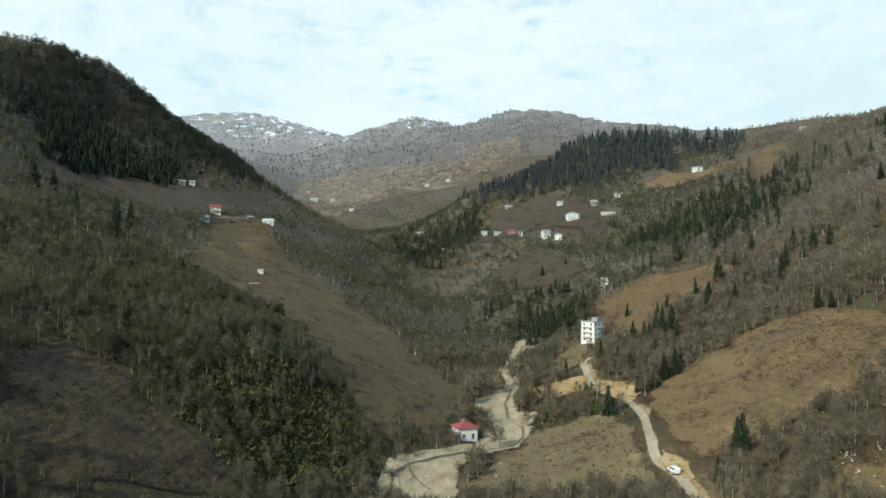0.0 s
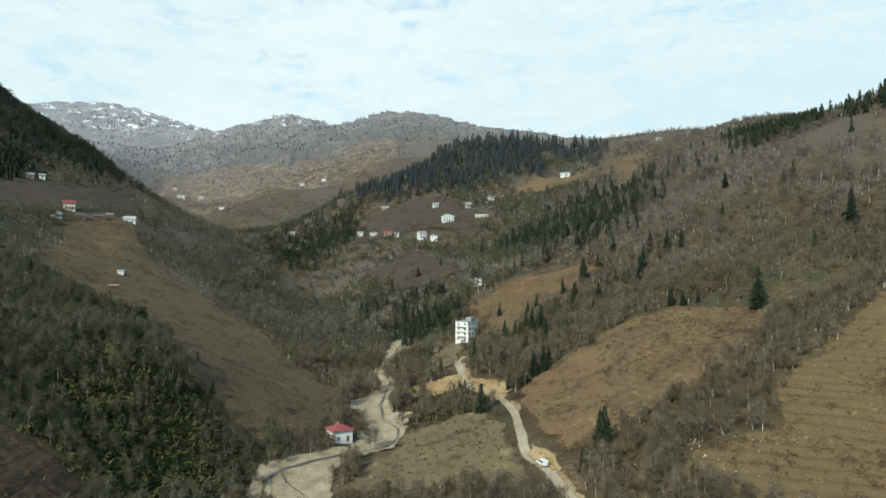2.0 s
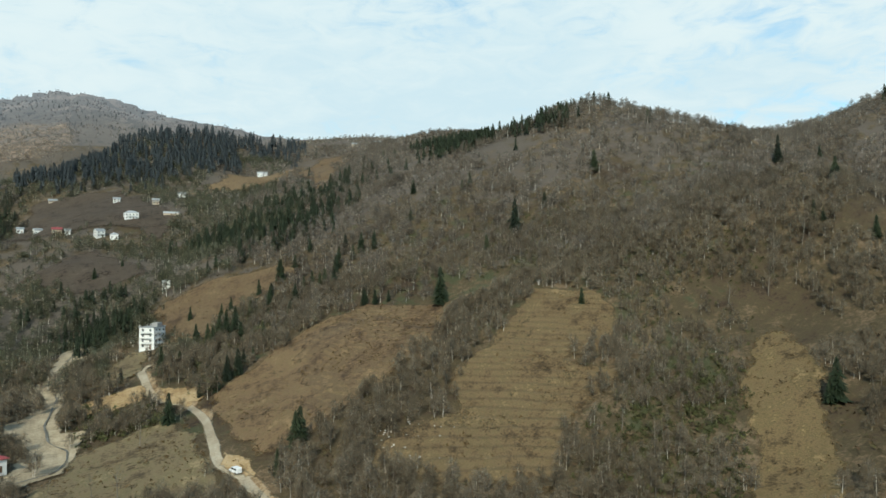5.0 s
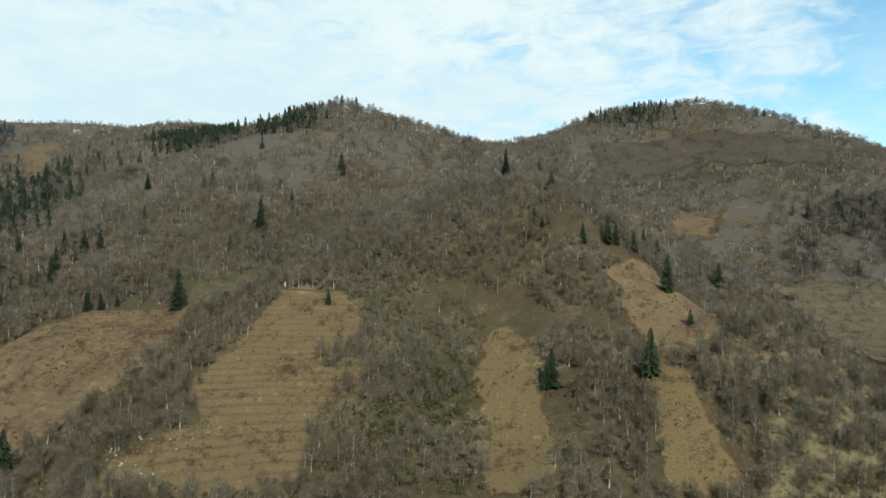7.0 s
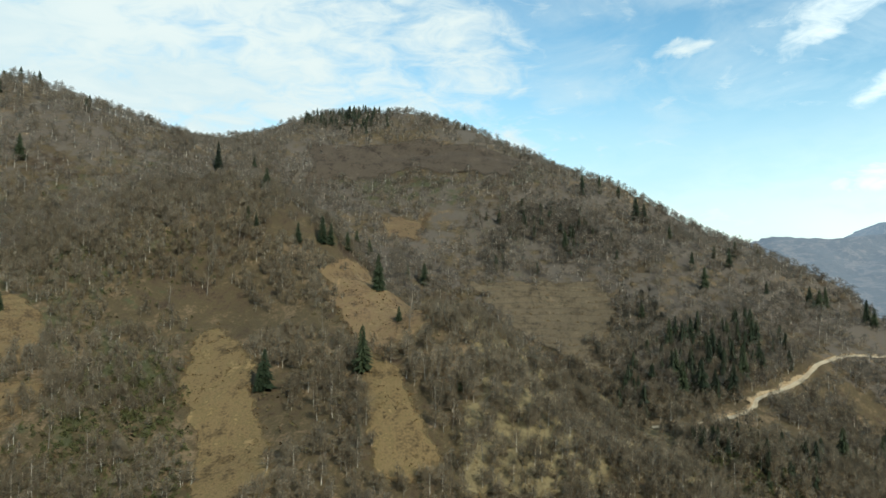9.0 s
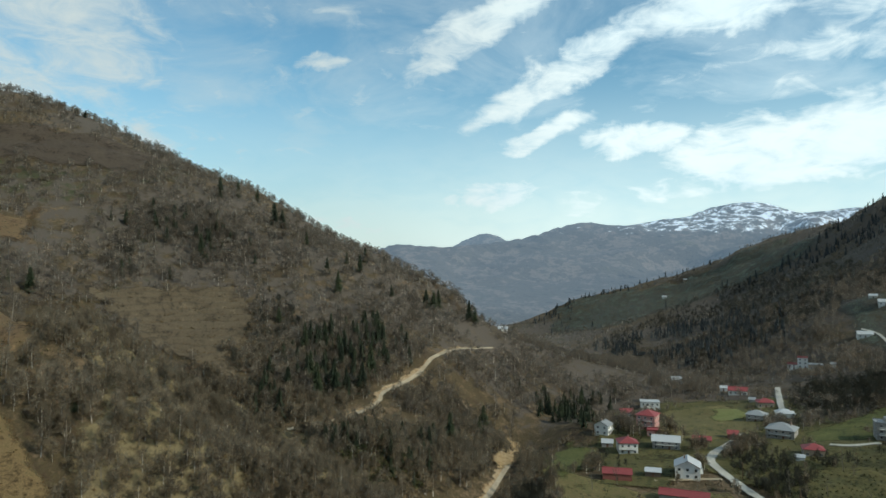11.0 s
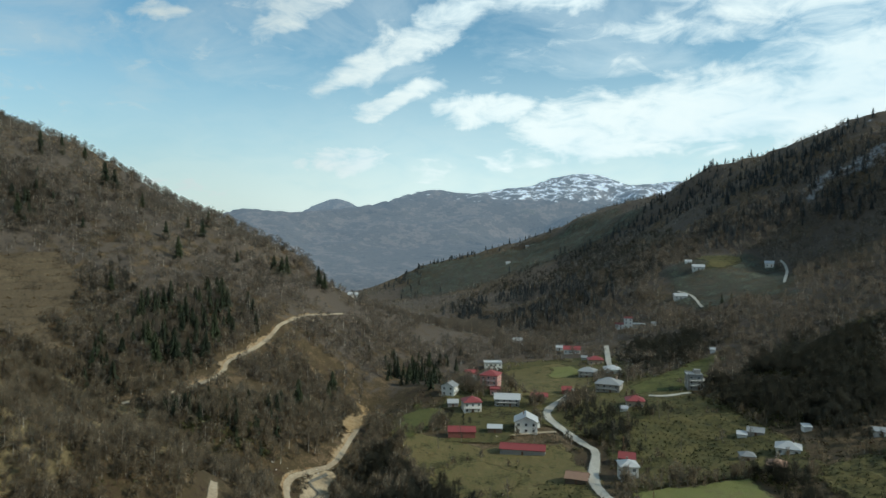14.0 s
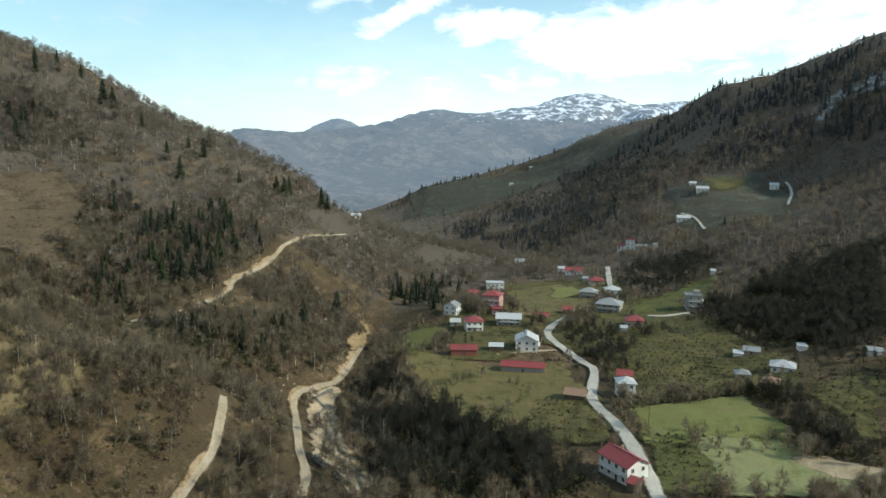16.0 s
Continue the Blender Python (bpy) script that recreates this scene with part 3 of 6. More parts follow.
def pin_crests(x, y, h):
    """Draw the land up or down to its crest lines, so that nothing beside a crest stands over it."""
    shape, x, y, h = x.shape, x.ravel(), y.ravel(), h.ravel().copy()
    for reach, line in CRESTS.values():
        c = along(line, reach / 5)
        near = np.where((x > c[:, 0].min() - reach) & (x < c[:, 0].max() + reach) & (y > c[:, 1].min() - reach) & (y < c[:, 1].max() + reach))[0]
        if not len(near):
            continue
        lift = c[:, 2] - raw_height(c[:, 0], c[:, 1])
        for i in range(0, len(near), 20000):
            k = near[i:i + 20000]
            gap = np.hypot(x[k, None] - c[None, :, 0], y[k, None] - c[None, :, 1])
            j = gap.argmin(1)
            d = gap[np.arange(len(k)), j]
            some = d < reach
            k, j, d = k[some], j[some], d[some]
            u = d / reach
            h[k] = np.minimum(h[k] + lift[j] * (1 - u * u) ** 2, c[j, 2] - 0.22 * d + 0.9 * d * u * u)
    return h.reshape(shape)


def height(x, y):
    x, y = np.asarray(x, float), np.asarray(y, float)
    return pin_crests(x, y, raw_height(x, y))


def axis(n, reach, bend):
    u = np.linspace(-1, 1, n)
    return reach * np.sinh(bend * u) / np.sinh(bend)


GX, GY = axis(520, 4950.0, 4.2), axis(520, 4950.0, 4.2)


def inside(x, y, poly):
    """Which points lie inside a polygon."""
    x, y = np.asarray(x, float), np.asarray(y, float)
    hit, n = np.zeros(x.shape, bool), len(poly)
    for i in range(n):
        (x0, y0), (x1, y1) = poly[i], poly[(i + 1) % n]
        if y0 == y1:
            continue
        hit ^= ((y0 > y) != (y1 > y)) & (x < (x1 - x0) * (y - y0) / (y1 - y0) + x0)
    return hit


GRID_X, GRID_Y = np.meshgrid(GX, GY, indexing="ij")
GRID_Z = height(GRID_X, GRID_Y)


def ground(x, y):
    """The height of the built ground sheet."""
    x, y = np.asarray(x, float), np.asarray(y, float)
    i = np.clip(np.searchsorted(GX, x) - 1, 0, len(GX) - 2)
    j = np.clip(np.searchsorted(GY, y) - 1, 0, len(GY) - 2)
    u, v = (x - GX[i]) / (GX[i + 1] - GX[i]), (y - GY[j]) / (GY[j + 1] - GY[j])
    return (GRID_Z[i, j] * (1 - u) * (1 - v) + GRID_Z[i + 1, j] * u * (1 - v) + GRID_Z[i, j + 1] * (1 - u) * v + GRID_Z[i + 1, j + 1] * u * v)


def mesh_of(name, verts, faces, mat, smooth=True):
    me = bpy.data.meshes.new(name)
    verts, faces = np.asarray(verts, np.float32), np.asarray(faces, np.int32)
    n = faces.shape[1]
    me.vertices.add(len(verts)), me.loops.add(faces.size), me.polygons.add(len(faces))
    me.vertices.foreach_set("co", verts.ravel())
    me.loops.foreach_set("vertex_index", faces.ravel())
    me.polygons.foreach_set("loop_start", np.arange(0, faces.size, n, dtype=np.int32))
    me.polygons.foreach_set("use_smooth", np.full(len(faces), smooth))
    me.update(calc_edges=True)
    me.materials.append(mat)
    return me


def sheet(nx, ny):
    """Quads of a grid of nx by ny points."""
    a = (np.arange(nx - 1)[:, None] * ny + np.arange(ny - 1)[None, :]).ravel()
    return np.stack([a, a + ny, a + ny + 1, a + 1], 1)


def build_ground():
    verts = np.stack([GRID_X.ravel(), GRID_Y.ravel(), GRID_Z.ravel()], 1)
    quads = sheet(len(GX), len(GY))
    x, y, z = verts.T
    away = np.hypot(x, y)
    snow = np.clip((z - 380) / 400, 0, 0.37) * np.clip((y - 1600) / 300, 0, 1) * np.clip((420 - x) / 300, 0, 1)
    snow = np.maximum(snow, np.clip((z - 225) / 90, 0, 1) * (0.30 + 0.17 * np.clip((-1900 - y) / 300, 0, 1)) * (x > 2200) * np.clip((-1250 - y) / 500, 0, 1))
    snow = np.maximum(snow, 0.30 * (np.hypot(x - 560, y + 900) < 200) * np.clip((z - 190) / 60, 0, 1))
    moss = 0.16 + 0.16 * np.exp(-((x - 290) ** 2 + (y - 260) ** 2) / 150 ** 2) + 0.26 * rough(x, y, 70, 8) + 0.14 * rough(x, y, 190, 9)
    # haze grey, rising with distance from the drone, plus random patches
    far_grey = np.clip((away - 300) / 400, 0, 0.56) * np.clip((1900 - away) / 300, 0, 1) + 0.16 * rough(x, y, 45, 10)
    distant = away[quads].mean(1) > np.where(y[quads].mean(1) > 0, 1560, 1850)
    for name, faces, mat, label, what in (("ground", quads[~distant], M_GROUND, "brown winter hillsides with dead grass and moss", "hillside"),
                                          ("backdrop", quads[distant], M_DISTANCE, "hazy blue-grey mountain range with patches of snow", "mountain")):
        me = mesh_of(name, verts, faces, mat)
        for key, values in (("snow", snow), ("moss", moss), ("far_grey", far_grey), ("east", np.clip((x - 900) / 600, 0, 1)), ("far", np.interp(away, (1400, 2300, 3500, 4400), (0, 0.85, 1.0, 1.45)))):
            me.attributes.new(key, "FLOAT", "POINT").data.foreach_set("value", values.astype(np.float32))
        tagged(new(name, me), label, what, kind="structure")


build_ground()

# ---- fields, roads and river: outlines on the plan ----
FIELDS = {
    "tilled_left": ("tilled", [(-116, 184), (-129, 227), (-108, 222), (-75, 204), (-46, 188), (-85, 135)]),
    "left_pasture": ("shade_grass", [(-185, 552), (-150, 608), (-112, 525), (-30, 435), (12, 324), (13, 302), (-18, 243), (-29, 253), (-48, 268), (-84, 343), (-116, 373), (-155, 422)]),
    "left_clearing": ("dull", [(-270, 426), (-311, 530), (-295, 592), (-251, 642), (-185, 751), (-159, 694), (-199, 553), (-260, 507)]),
    "bank_grass": ("scrub", [(5, 223), (17, 243), (40, 284), (68, 285), (71, 257), (65, 223), (66, 208)]),
    "slope_pasture": ("tan", [(85, 297), (160, 340), (182, 332), (206, 290), (167, 247), (131, 231), (90, 218), (79, 221), (80, 265)]),
    "building_field": ("rust", [(103, 481), (139, 469), (176, 447), (177, 426), (128, 401), (106, 379), (94, 414)]),
    "building_slope": ("scrub", [(52, 379), (80, 422), (85, 402), (75, 365), (63, 341), (50, 350)]),
    "hamlet_pasture": ("dull", [(28, 743), (64, 916), (154, 877), (186, 728), (153, 687), (105, 735)]),
    "hamlet_meadow": ("dull", [(35, 663), (97, 679), (129, 577), (77, 576)]),
    "ridge_meadow": ("tan", [(237, 846), (287, 917), (337, 911), (372, 888), (338, 840), (268, 793)]),
    "hill_meadow": ("rust", [(349, 850), (414, 902), (441, 867), (373, 747), (307, 669)]),
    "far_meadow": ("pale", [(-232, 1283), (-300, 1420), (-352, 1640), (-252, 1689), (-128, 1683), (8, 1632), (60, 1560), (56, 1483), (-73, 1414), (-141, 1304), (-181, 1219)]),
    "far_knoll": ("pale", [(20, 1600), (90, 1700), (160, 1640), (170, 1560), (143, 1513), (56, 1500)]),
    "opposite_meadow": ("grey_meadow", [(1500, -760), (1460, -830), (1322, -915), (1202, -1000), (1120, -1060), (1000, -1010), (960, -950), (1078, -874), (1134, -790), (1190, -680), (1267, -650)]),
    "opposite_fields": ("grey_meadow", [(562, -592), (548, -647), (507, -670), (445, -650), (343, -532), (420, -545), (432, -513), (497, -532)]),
    "scree": ("snow_patch", [(536, -802), (530, -829), (516, -860), (477, -880), (459, -829), (497, -815), (508, -786)]),
    "terrace_field": ("terrace", [(227, 253), (237, 224), (233, 206), (218, 190), (193, 195), (199, 176), (165, 166), (138, 148), (99, 186), (123, 197), (140, 196), (155, 215)]),
    "left_terrace": ("rust", [(180, 340), (209, 299), (173, 258), (135, 234), (109, 228), (97, 228), (131, 308)]),
    "grass_strip": ("gold", [(246, 153), (267, 152), (252, 133), (218, 110), (194, 94), (170, 81), (165, 99), (189, 117), (215, 136)]),
    "upper_strip": ("tan", [(314, 124), (371, 121), (304, 71), (262, 59), (240, 71), (242, 79), (273, 103)]),
    "lower_strip": ("gold", [(249, 83), (244, 72), (220, 54), (199, 40), (186, 57), (206, 66), (227, 77)]),
    "spur_stems": ("stem_slope", [(432, 92), (420, 48), (369, -1), (319, -37), (224, -37), (194, 35), (215, 41), (236, 39)]),
    "hill_two_meadow": ("dull", [(674, 279), (722, 179), (741, 53), (667, 69), (663, 175), (609, 256)]),
    "hill_two_patch": ("rust", [(570, 172), (592, 137), (539, 129), (533, 157)]),
    "hill_two_terrace": ("row_terrace", [(494, 85), (518, -6), (464, -18), (418, -2), (371, -14), (394, 11), (442, 51)]),
    "village_yard": ("yard", [(443, -250), (454, -314), (414, -384), (268, -318), (188, -283), (162, -259), (176, -230), (204, -200), (248, -225), (288, -221), (272, -189), (286, -162)]),
    "village_grass": ("olive", [(319, -147), (274, -177), (257, -212), (220, -194), (175, -171), (198, -138), (243, -130)]),
    "house_grass": ("olive_terrace", [(267, -261), (233, -302), (188, -283), (176, -230), (190, -187)]),
    "upper_grass": ("olive", [(435, -290), (426, -348), (338, -304), (324, -265), (335, -232)]),
    "green_meadow": ("green", [(189, -185), (172, -230), (138, -212), (131, -201), (142, -185), (160, -168)]),
    "orchard": ("orchard", [(165, -171), (152, -185), (121, -162), (131, -146)]),
    "pale_meadow": ("pale_green", [(154, -182), (135, -206), (113, -196), (103, -202), (100, -196), (123, -158)]),
    "road_field": ("olive_terrace", [(222, -169), (210, -182), (166, -159), (181, -141), (204, -150)]),
    "barn_field": ("olive", [(259, -138), (259, -165), (236, -173), (219, -152), (233, -135)]),
    "church_green": ("orchard", [(337, -159), (363, -186), (338, -191), (304, -166), (291, -137)]),
    "village_green": ("green", [(417, -325), (407, -344), (382, -327), (377, -303)]),
    "slope_green": ("orchard", [(319, -308), (337, -397), (332, -420), (314, -387), (281, -330), (296, -293)]),
    "wood_green": ("olive", [(252, -291), (236, -302), (213, -269), (229, -265)]),
    "house_orchard": ("orchard", [(213, -216), (217, -266), (181, -237), (192, -192)]),
    "slope_orchard": ("olive_terrace", [(161, -251), (152, -289), (114, -221), (146, -238)]),
    "upper_green": ("yard", [(556, -645), (507, -659), (484, -622), (498, -596)]),
    "gravel_bed": ("gravel", [(-22, 208), (-19, 236), (-5, 248), (14, 262), (20, 288), (13, 303), (13, 316), (25, 331), (28, 364), (25, 383), (36, 400), (41, 422), (57, 500), (63, 500), (55, 433), (47, 404), (40, 389), (38, 355), (32, 325), (33, 306), (40, 302), (34, 284), (27, 262), (18, 256), (9, 247), (5, 241), (2, 208)]),
    "stream_bed": ("gravel", [(265, -87), (251, -82), (201, -67), (190, -64), (178, -67), (169, -67), (166, -73), (182, -75), (199, -77), (233, -87), (259, -95), (269, -102), (271, -98)]),
    "bend_scar": ("ochre", [(42, 333), (54, 333), (66, 332), (66, 317), (52, 317), (43, 319)]),
    "road_scar": ("ochre", [(71, 320), (84, 308), (83, 295), (76, 292), (70, 307)]),
    "van_scar": ("ochre", [(72, 231), (76, 221), (75, 212), (72, 216), (69, 225)]),
    "quarry_scar": ("ochre", [(309, -121), (394, -163), (390, -167), (315, -132), (299, -118)]),
    "gravel_bar": ("gravel", [(128, -196), (123, -205), (108, -210), (104, -203), (111, -197), (120, -196)]),
}

ROADS = {
    "valley_road": (3.6, "dirt", [(72, 165), (72, 205), (72, 215), (69, 227), (72, 244), (77, 273), (76, 294), (70, 309), (68, 325), (72, 360), (78, 369)]),
    "upper_track": (2.3, "dirt", [(330, -27), (336, -47), (351, -66), (368, -78), (382, -84), (413, -111), (433, -126), (467, -149), (521, -203)]),
    "middle_track": (2.5, "dirt", [(160, -14), (177, -25), (189, -34), (199, -38), (208, -41), (216, -43)]),
    "river_track": (2.6, "dirt", [(170, -53), (182, -58), (198, -61), (243, -74), (263, -80), (270, -91), (275, -103), (291, -116), (313, -130)]),
    "village_road": (4.2, "paved", [(102, -122), (135, -145), (148, -154), (176, -170), (207, -185), (237, -212), (249, -216), (279, -224), (295, -230), (307, -242), (318, -261), (333, -281)]),
    "upper_village_road": (4.2, "paved", [(362, -338), (396, -366), (442, -406)]),
    "house_lane": (3.5, "paved", [(290, -299), (282, -305), (276, -317)]),
    "slope_lane": (2.4, "paved", [(496, -550), (472, -543), (440, -520)]),
    "hill_lane": (2.6, "paved", [(466, -669), (445, -649), (405, -587)]),
    "barn_lane": (3.0, "dirt", [(282, -189), (278, -203), (272, -218)]),
}
STREAMS = (
    ([(33, 341), (27, 304), (32, 284), (28, 266), (18, 257), (-1, 246), (-16, 232), (-17, 220)], 0.8),
    ([(33, 341), (43, 406), (56, 461)], 0.6),
    ([(-12, 239), (-9, 230), (-4, 221)], 0.6),
    ([(268, -98), (264, -89), (259, -91), (249, -84), (213, -76), (198, -69), (187, -71), (178, -72), (169, -71)], 1.7),
    ([(256, -91), (232, -85), (203, -75), (192, -74)], 0.9),
)


FIELD_LABEL = {
    "shade_grass": "dark olive-brown rough hillside pasture", "tilled": "dark brown bare hillside plot", "rust": "rust-brown dead grass hillside pasture", "dull": "dull brown winter pasture on the hill",
    "scrub": "brown scrubby grass on the bank", "tan": "tan dry grass slope", "pale": "pale sunlit dry meadow on far slope", "grey_meadow": "grey-green winter meadow on the shaded slope", "snow_patch": "broken patches of old snow among rocks", "gold": "yellowish dry grass strip between trees",
    "terrace": "brown terraced field cut in low steps", "green": "short green grass meadow", "olive": "olive green rough grass field",
    "yard": "trodden grass and earth between village houses", "stem_slope": "pale dry grass under thin bare stems", "row_terrace": "grey-brown terraced slope with faint rows", "pale_green": "pale green mown grass meadow",
    "olive_terrace": "olive terraced plot with low rows", "orchard": "green plot with rows of small bushes", "gravel": "pale grey gravel river bed", "ochre": "raw ochre earth scar beside the road",
}


def edge_gap(x, y, poly):
    """Metres from the outline, positive inside."""
    best = np.full(x.shape, 1e9)
    for (x0, y0), (x1, y1) in zip(poly, poly[1:] + poly[:1]):
        dx, dy = x1 - x0, y1 - y0
        s = np.clip(((x - x0) * dx + (y - y0) * dy) / (dx * dx + dy * dy + 1e-6), 0, 1)
        best = np.minimum(best, np.hypot(x - x0 - s * dx, y - y0 - s * dy))
    return np.where(inside(x, y, poly), best, -best)


def drape_field(name, kind, poly, layer):
    p = np.array(poly, float)
    away = np.hypot(*p.mean(0))
    stepped = kind in ("terrace", "olive_terrace", "row_terrace", "tilled", "rust") and away < 700
    step = 1.3 if kind == "row_terrace" else max(1.0 if stepped else 1.6, away / 230)
    soft = away / (130 if kind in ("gravel", "ochre") else 28 if kind in ("pale", "grey_meadow") else 55)
    lo, hi = p.min(0) - soft, p.max(0) + soft
    gx, gy = np.arange(lo[0], hi[0] + step, step), np.arange(lo[1], hi[1] + step, step)
    x, y = np.meshgrid(gx, gy, indexing="ij")
    gap = edge_gap(x, y, poly) + soft * (0.5 * rough(x, y, soft * 2.2, 24) + 0.3 * rough(x, y, soft * 0.8, 25))
    if kind in ("gravel", "ochre"):
        gap = gap + soft * 0.45
    inner = np.clip(gap / soft + 0.35, 0, 1)
    z = ground(x, y) + (0.26 + 0.035 * layer + away / 1000) * np.clip(gap / (step * 2) + 1.0, -1.5, 1)
    if stepped:
        rise = {"terrace": 1.9, "rust": 1.6, "row_terrace": 3.6}.get(kind, 1.4)
        f = (z / rise + 0.25 * rough(x, y, 14, 21)) % 1.0
        z = z + inner * rise * (0.3 if kind == "rust" else 0.62) * (np.minimum(f / 0.7, (1 - f) / 0.3) - 0.4)
    else:
        z = z + 0.16 * rough(x, y, 3.1, 22) + 0.12 * rough(x, y, 1.7, 23)
    keep = (gap > -2 * step)[:-1, :-1].ravel()
    me = mesh_of(name, np.stack([x.ravel(), y.ravel(), z.ravel()], 1), sheet(*x.shape)[keep], M_FIELD[kind])
    me.attributes.new("inner", "FLOAT", "POINT").data.foreach_set("value", inner.ravel().astype(np.float32))
    tagged(new(name, me), FIELD_LABEL[kind], "gravel" if kind == "gravel" else "field", kind="structure")


for layer, (kind, poly) in enumerate(FIELDS.values()):
    drape_field("river_bed" if kind == "gravel" else "field", kind, poly, layer % 12)


def drape_road(name, width, kind, points):
    c = along(points, 3.0)
    d = np.gradient(c, axis=0)
    d /= np.linalg.norm(d, axis=1)[:, None]
    side = np.stack([-d[:, 1], d[:, 0]], 1)
    away = np.hypot(*c.mean(0))
    lift = (0.35 if kind == "dirt" else 0.8) + away / 1200
    w = width * (1 + 0.12 * rough(c[:, 0], c[:, 1], 9, 31))
    offs = np.array([-1.1, -0.5, -0.35, -0.17, 0, 0.17, 0.35, 0.5, 1.1])
    pts = c[:, None, :] + side[:, None, :] * (offs[None, :, None] * w[:, None, None])
    mid = ground(c[:, 0], c[:, 1])
    z = ground(pts[..., 0], pts[..., 1])
    z = np.maximum(z, 0.5 * z + 0.5 * mid[:, None]) + lift + 0.05 * np.cos(offs * 20)[None, :]
    z[:, [0, -1]] = ground(pts[:, [0, -1], 0], pts[:, [0, -1], 1]) - 0.25
    me = mesh_of(name, np.concatenate([pts.reshape(-1, 2), z.reshape(-1, 1)], 1), sheet(len(c), 9), M_ROAD[kind])
    across = np.broadcast_to(np.array([-0.6, 0.45, 0.9, 1.2, 1.0, 1.2, 0.9, 0.45, -0.6]), z.shape)
    me.attributes.new("inner", "FLOAT", "POINT").data.foreach_set("value", across.ravel().astype(np.float32))
    tagged(new("road", me), "pale packed earth track along the slope" if kind == "dirt" else "narrow pale concrete village road", "road", kind="structure")
    return c, side, w, z


def cut_bank(c, side, w, lo, hi, high, seed):
    """Raw earth where the hill was cut away above the road."""
    n0, n1 = int(lo * (len(c) - 1)), int(hi * (len(c) - 1))
    c, side, w = c[n0:n1], side[n0:n1], w[n0:n1]
    up = np.sign(ground(*(c + side * 8).T) - ground(*(c - side * 8).T))
    up[:] = 1 if up.sum() > 0 else -1
    offs = np.linspace(0, 1, 9)
    s = np.linspace(0, 1, len(c))
    tall = high * (0.45 + 0.55 * np.abs(rough(s * 60, s * 0, 5, seed))) * np.sin(np.pi * np.clip(s, 0.03, 0.97)) ** 0.4
    reach = w[:, None] * 0.5 - 0.2 + offs[None, :] * (tall * 0.9)[:, None]
    pts = c[:, None, :] + side[:, None, :] * (reach * up[:, None])[..., None]
    z = ground(pts[..., 0], pts[..., 1]) + 0.4 + np.hypot(*c.mean(0)) / 1200
    z += (np.sin(offs * math.pi) ** 0.7)[None, :] * tall[:, None] * 0.10 + 0.3 * rough(pts[..., 0], pts[..., 1], 2.2, seed + 1)
    z[:, -1] -= 0.9
    me = mesh_of("earth_bank", np.concatenate([pts.reshape(-1, 2), z.reshape(-1, 1)], 1), sheet(len(c), 9), M_CUT)
    raw = np.broadcast_to(1.0 - 0.95 * offs ** 1.3, z.shape) * np.clip(tall / high + 0.2, 0, 1)[:, None]
    me.attributes.new("inner", "FLOAT", "POINT").data.foreach_set("value", raw.ravel().astype(np.float32))
    tagged(new("earth_bank", me), "raw ochre earth bank cut above the road", "bank", kind="structure")


LINES = {name: drape_road(name, *spec) for name, spec in ROADS.items()}
for name, lo, hi, high, seed in (("valley_road", 0.02, 0.30, 4, 41), ("valley_road", 0.45, 0.98, 7, 42), ("upper_track", 0.05, 0.6, 5, 43),
                                 ("upper_track", 0.6, 0.98, 2.5, 44), ("middle_track", 0.05, 0.75, 3.2, 45), ("river_track", 0.45, 0.7, 3, 46), ("river_track", 0.72, 0.98, 6, 47)):
    cut_bank(*LINES[name][:3], lo, hi, high, seed)



def stream(points, width, label):
    """A thread of shallow water in the gravel."""
    c = along(points, 2.0)
    d = np.gradient(c, axis=0)
    d /= np.linalg.norm(d, axis=1)[:, None]
    side = np.stack([-d[:, 1], d[:, 0]], 1)
    w = width * (0.75 + 0.5 * rough(c[:, 0], c[:, 1], 7, 81))
    c = c + side * (0.8 * rough(c[:, 0], c[:, 1], 9, 82))[:, None]
    offs = np.linspace(-0.5, 0.5, 5)
    pts = c[:, None, :] + side[:, None, :] * (offs[None, :, None] * w[:, None, None])
    z = ground(pts[..., 0], pts[..., 1]) + 1.15 + 0.04 * rough(pts[..., 0], pts[..., 1], 1.2, 83)
    me = mesh_of("water", np.concatenate([pts.reshape(-1, 2), z.reshape(-1, 1)], 1), sheet(len(c), 5), M_WATER)
    tagged(new("water", me), label, "stream", kind="structure")


